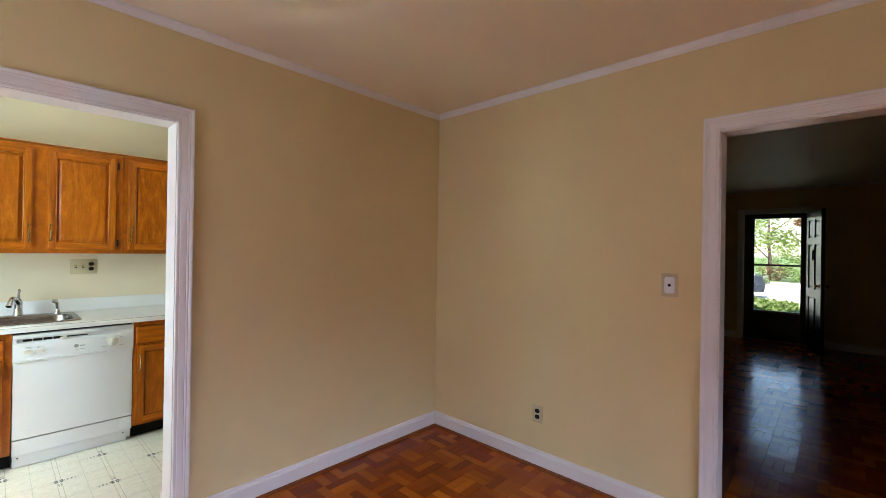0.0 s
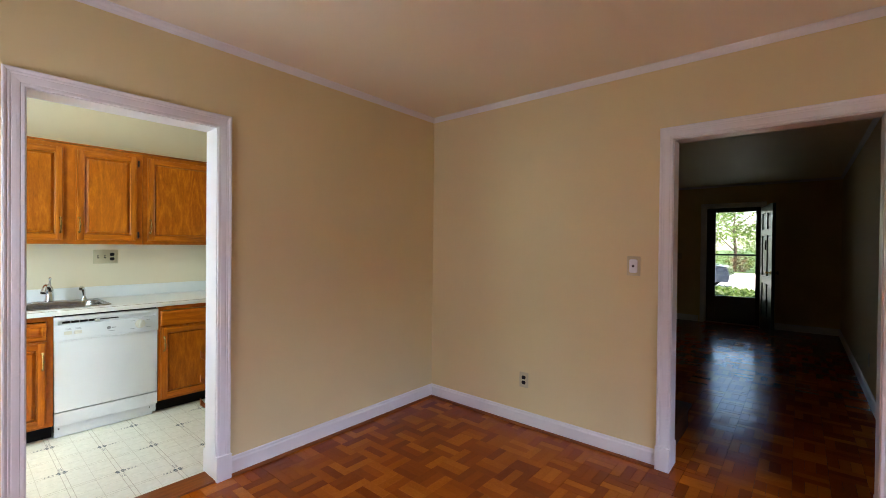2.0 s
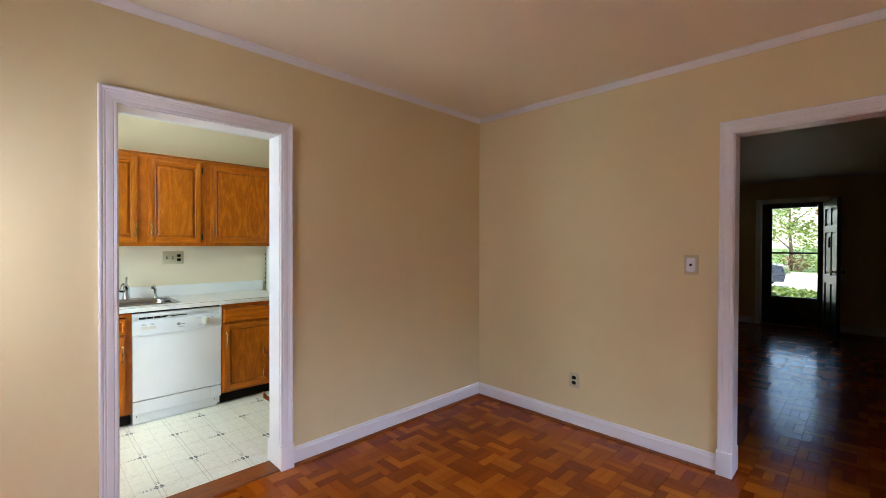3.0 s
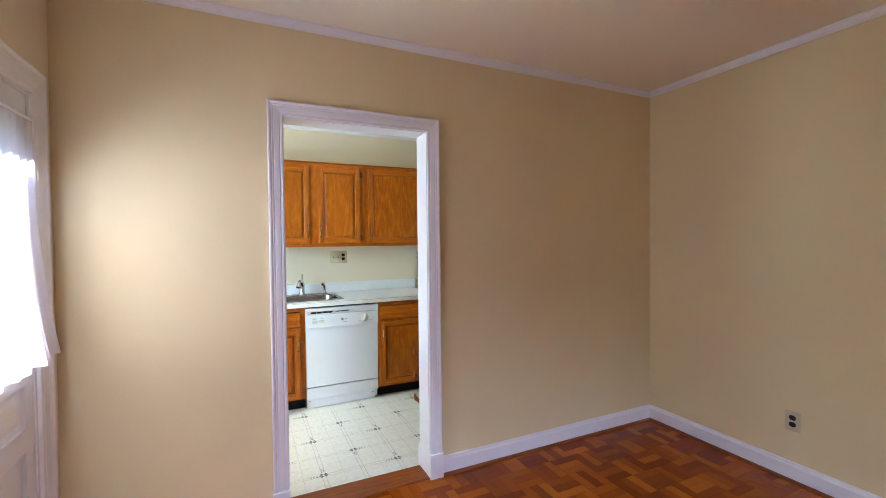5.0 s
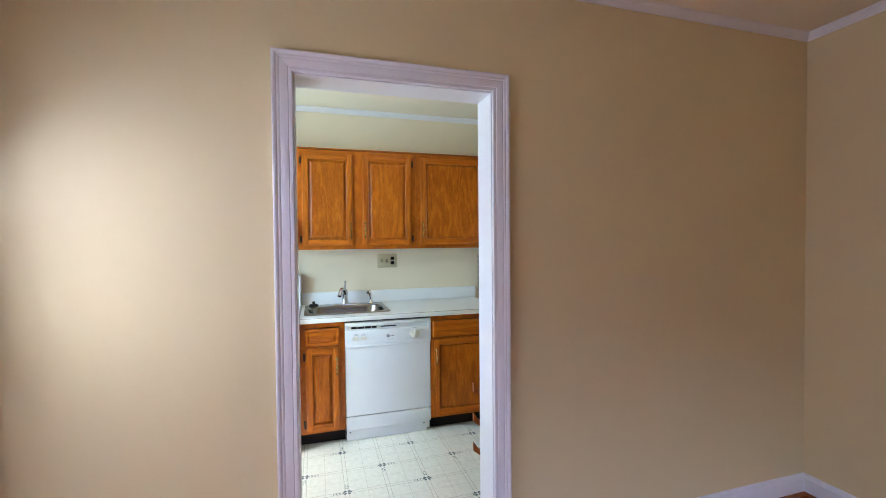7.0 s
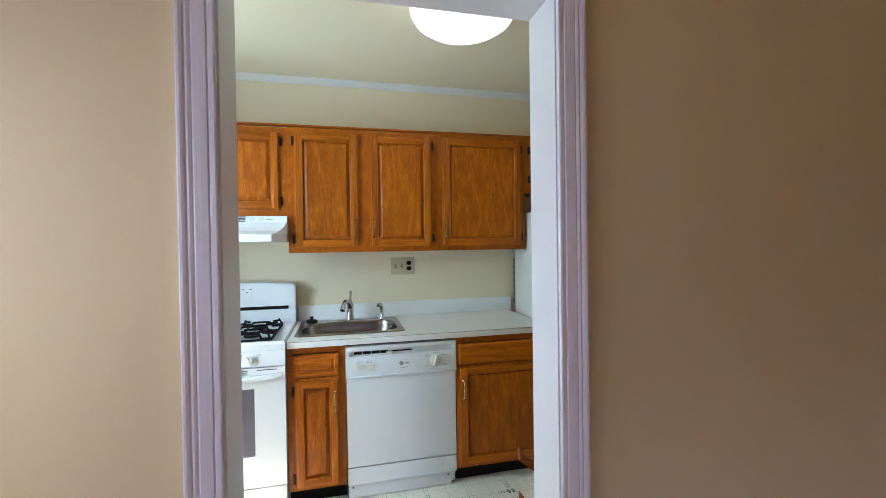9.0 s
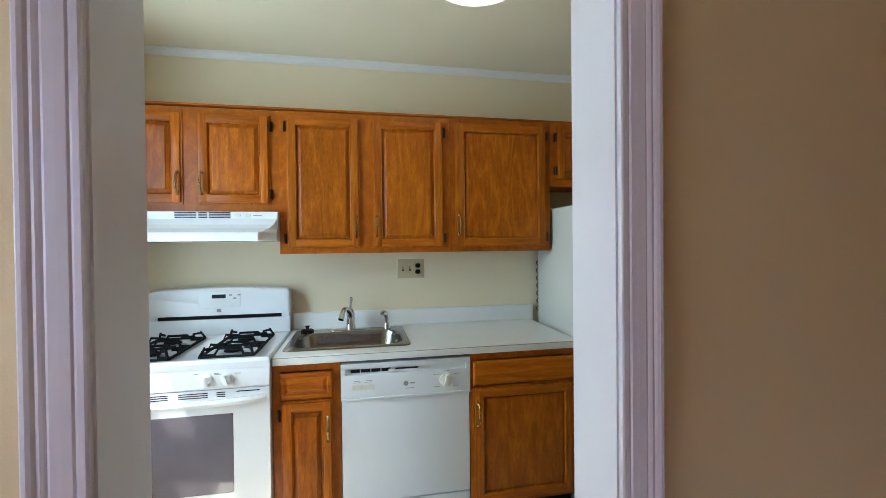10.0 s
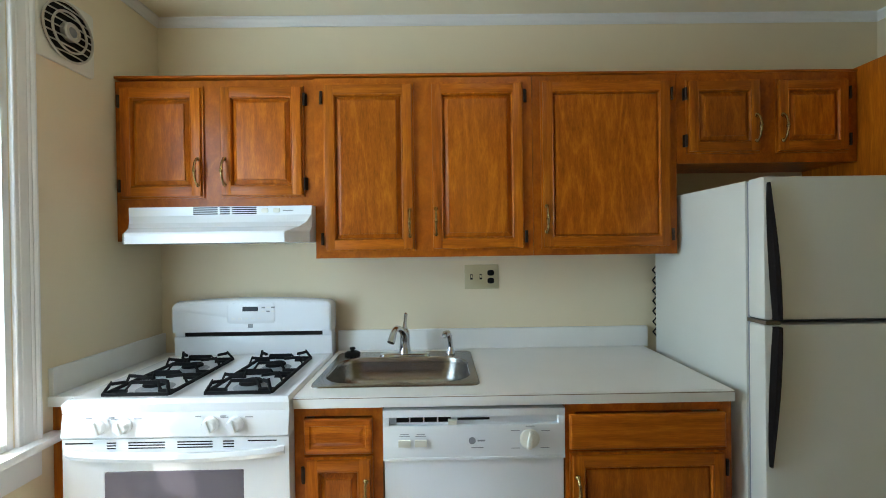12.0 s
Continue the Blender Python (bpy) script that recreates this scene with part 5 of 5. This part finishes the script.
lathe(bm, (x1 - 0.42, YL - 0.002, 1.50), "y", [(0.022, 0.0), (0.022, 0.006), (0.014, 0.012), (0.0, 0.013)], 16)
box(bm, x1 - 0.432, x1 - 0.408, YL - 0.002, YL + 0.014, 1.36, 1.49, bevel=0.004)
leaf_part("knocker", bm, BLACK, "dark door knocker")
leaf.rotation_euler = (0, 0, radians(103))

# bottom steps of the stairs beside the doorway
sw2 = thing("staircase", (-0.4, 2.98, 0), "dark wooden bottom steps of a staircase beside the doorway", "stairs")
for k in range(3):
    xx = -0.365 - 0.26 * k
    part("riser", boxes((-1.6, xx - 0.02, 2.69, 3.34, 0.18 * k, 0.18 * k + 0.155)), STAIR, sw2, smooth=False)
    part("tread", boxes((-1.6, xx, 2.685, 3.36, 0.18 * k + 0.155, 0.18 * k + 0.18), bevel=0.006), STAIR, sw2)
lo = (XL1, 5.15, 0.36)
lt = thing("outlet", lo, "dark outlet plate low on the living room wall", "outlet")
part("plate", boxes((XL1 - 0.007, XL1, 5.11, 5.19, 0.30, 0.42), bevel=0.002), PLATE, lt)
ls = thing("light_switch", (-1.52, YL, 1.2), "wall switch plate beside the front door", "switch")
part("plate", boxes((-1.56, -1.48, YL - 0.006, YL, 1.16, 1.28), bevel=0.002), PLATE, ls)
part("toggle", boxes((-1.525, -1.515, YL - 0.018, YL - 0.005, 1.21, 1.23)), TRIM, ls)

# ---- garden and street seen through the front door ----
solid("front_step", boxes((-1.9, 0.5, YL + 0.2, YL + 1.6, -0.31, -0.10), bevel=0.01), CONCRETE, "pale concrete front step", "step")
solid("road", boxes((-60, 60, 15.5, 34, -0.32, -0.285)), CONCRETE, "sunlit pale concrete street", "road")


def leaf_cloud(bm, centre, radii, count, size, rnd, hollow=0.45):
    for _ in range(count):
        while True:
            v = Vector((rnd.uniform(-1, 1), rnd.uniform(-1, 1), rnd.uniform(-1, 1)))
            if hollow < v.length < 1 and noise.noise(v * 2.3 + Vector(centre)) > -0.18:
                break
        p = Vector(centre) + Vector((v.x * radii[0], v.y * radii[1], v.z * radii[2]))
        a = Vector((rnd.uniform(-1, 1), rnd.uniform(-1, 1), rnd.uniform(-0.6, 0.6))).normalized() * size * rnd.uniform(0.6, 1.3)
        b = a.cross(Vector((rnd.uniform(-1, 1), rnd.uniform(-1, 1), rnd.uniform(-1, 1)))).normalized() * a.length * 0.5
        bm.faces.new([bm.verts.new(q) for q in (p - a, p + b, p + a, p - b)])


def tree(at, tall, spread, seed, mat, label, low):
    rnd = random.Random(seed)
    t = thing("tree", at, label, "tree", "trees by the street")
    x, y, z = at
    bm = tube(bmesh.new(), [(x, y, z), (x + 0.05, y, z + tall * 0.25), (x - 0.06, y + 0.05, z + tall * 0.5), (x, y, z + tall * 0.8)], [0.14, 0.11, 0.08, 0.03], 8)
    for k in range(6):
        a = rnd.uniform(0, 6.28)
        h0 = z + tall * rnd.uniform(0.22, 0.6)
        tube(bm, [(x, y, h0), (x + math.cos(a) * spread * 0.4, y + math.sin(a) * spread * 0.4, h0 + 0.35 * spread), (x + math.cos(a) * spread * 0.8, y + math.sin(a) * spread * 0.8, h0 + 0.5 * spread)], [0.05, 0.035, 0.012], 6)
    part("trunk", bm, BARK, t)
    bm = bmesh.new()
    for k in range(17):
        a = rnd.uniform(0, 6.28)
        r = rnd.uniform(0.1, 0.9) * spread
        leaf_cloud(bm, (x + math.cos(a) * r, y + math.sin(a) * r, z + rnd.uniform(low, tall)), (spread * 0.30, spread * 0.30, spread * 0.22), 110, 0.12, rnd, 0.2)
    part("crown", bm, mat, t, smooth=False)
    return t


tree((-3.4, 37.0, -0.3), 6.0, 3.0, 3, LEAF, "leafy green street tree in full sun", 1.3)
tree((0.9, 38.5, -0.3), 7.0, 3.2, 4, LEAF, "leafy green street tree in full sun", 1.3)
tree((-1.9, 44.0, -0.3), 6.5, 3.0, 8, LEAF, "leafy green street tree in full sun", 1.2)
tree((-0.9, 36.0, -0.3), 5.5, 1.3, 5, REDLEAF, "small reddish ornamental tree by the street", 3.4)
tree((-5.5, 31.0, -0.3), 6.5, 2.6, 6, LEAF, "leafy green street tree in full sun", 1.5)


def shrub(at, r, seed, mat, label, size=0.07):
    rnd = random.Random(seed)
    s = thing("shrub", at, label, "shrub", "shrubs by the step")
    bm = bmesh.new()
    for k in range(5):
        a = rnd.uniform(0, 6.28)
        tube(bm, [at, (at[0] + 0.4 * r * math.cos(a), at[1] + 0.4 * r * math.sin(a), at[2] + r)], [0.02, 0.008], 5)
    part("stems", bm, BARK, s)
    bm = bmesh.new()
    leaf_cloud(bm, (at[0], at[1], at[2] + r * 0.55), (r, r, r * 0.62), 700, size, rnd, 0.3)
    part("leaves", bm, mat, s, smooth=False)


for k, (sx, sy, r) in enumerate(((-4.6, 35.6, 1.2), (-2.9, 36.2, 1.0), (-1.5, 35.4, 1.1), (0.0, 36.0, 1.0), (1.4, 35.5, 1.2), (-3.7, 40.5, 1.5), (-0.7, 41.0, 1.5), (-1.55, 12.0, 0.62), (-0.75, 13.0, 0.45), (0.1, 12.6, 0.55), (-2.4, 13.4, 0.6), (-0.2, 14.2, 0.4), (-1.2, 12.3, 0.55), (-1.05, 11.6, 0.4), (-0.45, 12.0, 0.5), (-1.75, 13.0, 0.6), (-0.95, 13.9, 0.5), (-1.35, 14.3, 0.5), (-0.6, 11.4, 0.35), (-1.9, 11.7, 0.55))):
    shrub((sx, sy, -0.3), r, 20 + k, LEAF if k not in (1, 4) else REDLEAF, "rounded green garden shrub" if k not in (1, 4) else "low reddish garden shrub")

car = thing("car", (-4.05, 21.0, -0.285), "dark blue parked car on the street", "car")
prof = [(-2.1, 0.28), (-2.15, 0.55), (-2.05, 0.78), (-1.2, 0.92), (-0.55, 1.36), (0.75, 1.40), (1.5, 0.98), (2.05, 0.90), (2.15, 0.55), (2.1, 0.28)]
bm = skin(bmesh.new(), [[(-4.05 + a * 1.0, 21.0 + w * (1 if b < 1.0 else 0.82), b - 0.285) for a, b in prof] for w in (-0.85, 0.85)])
part("body", bm, CARPAINT, car)
for wx in (-5.4, -2.7):
    for wy in (20.17, 21.65):
        tyre = part("wheel", lathe(bmesh.new(), (wx, wy, 0.035), "y", [(0.2, 0), (0.31, 0.01), (0.32, 0.05), (0.32, 0.13), (0.31, 0.17), (0.2, 0.18)], 20), RUBBER, car)
        part("rim", lathe(bmesh.new(), (wx, wy, 0.035), "y", [(0.0, -0.005), (0.19, -0.005), (0.2, 0.185), (0.0, 0.185)], 16), STEEL, tyre)
for ww in (-0.72, 0.72):
    part("side_window", skin(bmesh.new(), [[(-4.05 + a, 21.0 + ww + 0.012 * (1 if ww > 0 else -1) * s, b - 0.285) for a, b in ((-0.98, 0.99), (-0.5, 1.29), (0.7, 1.32), (1.2, 1.02))] for s in (0, 3)]), BLACK, car, smooth=False)

# ---- vinyl print: a flower with sprigs at every other crossing ----
motif_mesh = bpy.data.meshes.new("motif")
bm = bmesh.new()


def petal(cx, cy, ax, ay, rot):
    pts = []
    for k in range(10):
        a = 2 * math.pi * k / 10
        px, py = ax * math.cos(a), ay * math.sin(a)
        pts.append(bm.verts.new((cx + px * math.cos(rot) - py * math.sin(rot), cy + px * math.sin(rot) + py * math.cos(rot), 0.0008)))
    bm.faces.new(pts)


for k in range(4):
    a = radians(45 + 90 * k)
    petal(0.0155 * math.cos(a), 0.0155 * math.sin(a), 0.0105, 0.0065, a)
for k in range(2):
    petal(0.0, 0.020 * (2 * k - 1), 0.006, 0.008, 0)
for k, r in enumerate((0.040, 0.058, 0.075)):
    for sg in (-1, 1):
        petal(-r, sg * 0.005, 0.0068 - 0.0012 * k, 0.0026, sg * 0.6)
        petal(sg * 0.005, -r, 0.0026, 0.0068 - 0.0012 * k, sg * -0.6)
bm.to_mesh(motif_mesh)
bm.free()
motif_mesh.materials.append(MOTIF)
kf = bpy.data.objects["floor_kitchen"]
for i in range(-3, 4):
    for j in range(-7, 9):
        mx, my = -3.31 + 0.2335 * i, 0.54 + 0.2335 * j
        if (i + j) % 2 and XK + 0.6 < mx < XA0 - 0.02 and YS + 0.05 < my < 1.6:
            ob = new("printed_flower", motif_mesh)
            ob.parent = kf
            ob.matrix_basis = pose(mx, my, 0.0, 0, 0, 0 if i % 2 else 180)

# ---- parquet blocks: three strips each, alternately turned ----
P, GAP = 0.170, 0.0006
PX, PY = -1.46, 0.885
rnd = random.Random(11)
strip_meshes = []
for k in range(12):
    hl, hw, b = P / 2 - GAP / 2, P / 6 - GAP / 2, 0.0005
    tx, ty = rnd.uniform(-0.010, 0.010), rnd.uniform(-0.014, 0.014)
    vs, fs = [], [(4, 5, 6, 7), (0, 1, 5, 4), (1, 2, 6, 5), (2, 3, 7, 6), (3, 0, 4, 7)]
    for zz, ins in ((-0.006, 0.0), (0.0, b)):
        for sx, sy in ((-1, -1), (1, -1), (1, 1), (-1, 1)):
            px, py = sx * (hl - ins), sy * (hw - ins)
            vs.append((px, py, zz + (px * tx + py * ty if zz == 0 else 0)))
    me = bpy.data.meshes.new("parquet_strip")
    me.from_pydata(vs, [], fs)
    me.materials.append(FLOOR_PIECE)
    strip_meshes.append((me, vs, fs))


def lay(x0, x1, y0, y1, parent, single):
    """Strips over a rectangle; those for which single() holds are pieces of their own, the rest one mesh."""
    allv, allf, count = [], [], 0
    for i in range(math.floor((x0 - PX) / P), math.ceil((x1 - PX) / P)):
        for j in range(math.floor((y0 - PY) / P), math.ceil((y1 - PY) / P)):
            cx0, cy0 = PX + (i + 0.5) * P, PY + (j + 0.5) * P
            along_x = (i + j) % 2 == 0
            for s in (-1, 0, 1):
                cx1, cy1 = (cx0, cy0 + s * P / 3) if along_x else (cx0 + s * P / 3, cy0)
                ex, ey = (P / 2, P / 6) if along_x else (P / 6, P / 2)
                k = rnd.randrange(12)
                me, vs, fs = strip_meshes[k]
                inside = x0 <= cx1 - ex + 1e-6 and cx1 + ex <= x1 + 1e-6 and y0 <= cy1 - ey + 1e-6 and cy1 + ey <= y1 + 1e-6
                if inside and single(cx1, cy1) and count < 300:
                    ob = new("parquet_strip", me)
                    ob.parent = parent
                    ob.matrix_basis = pose(cx1, cy1, 0, 0, 0, (0 if along_x else 90) + 180 * rnd.randrange(2))
                    count += 1
                    continue
                n = len(allv)
                for px, py, pz in vs:
                    qx, qy = (cx1 + px, cy1 + py) if along_x else (cx1 - py, cy1 + px)
                    allv.append((min(max(qx, x0), x1), min(max(qy, y0), y1), pz))
                if cx1 + ex <= x0 or cx1 - ex >= x1 or cy1 + ey <= y0 or cy1 - ey >= y1:
                    del allv[n:]
                    continue
                allf += [tuple(n + q for q in f) for f in fs]
    me = bpy.data.meshes.new("parquet_field")
    me.from_pydata(allv, [], allf)
    me.materials.append(FLOOR_REST)
    ob = new("parquet_field", me)
    ob.parent = parent
    ob["kind"] = "stuff"


lay(XA1 + 0.014, XE - 0.014, YS + 0.014, YB1, floor, lambda x, y: -1.95 < x < -0.55 and 0.72 < y < 2.25)
lay(XL0 + 0.014, XL1 - 0.014, YB1 + 0.001, YL - 0.014, floor_living, lambda x, y: -0.4 < x < 0.35 and 2.7 < y < 5.2)
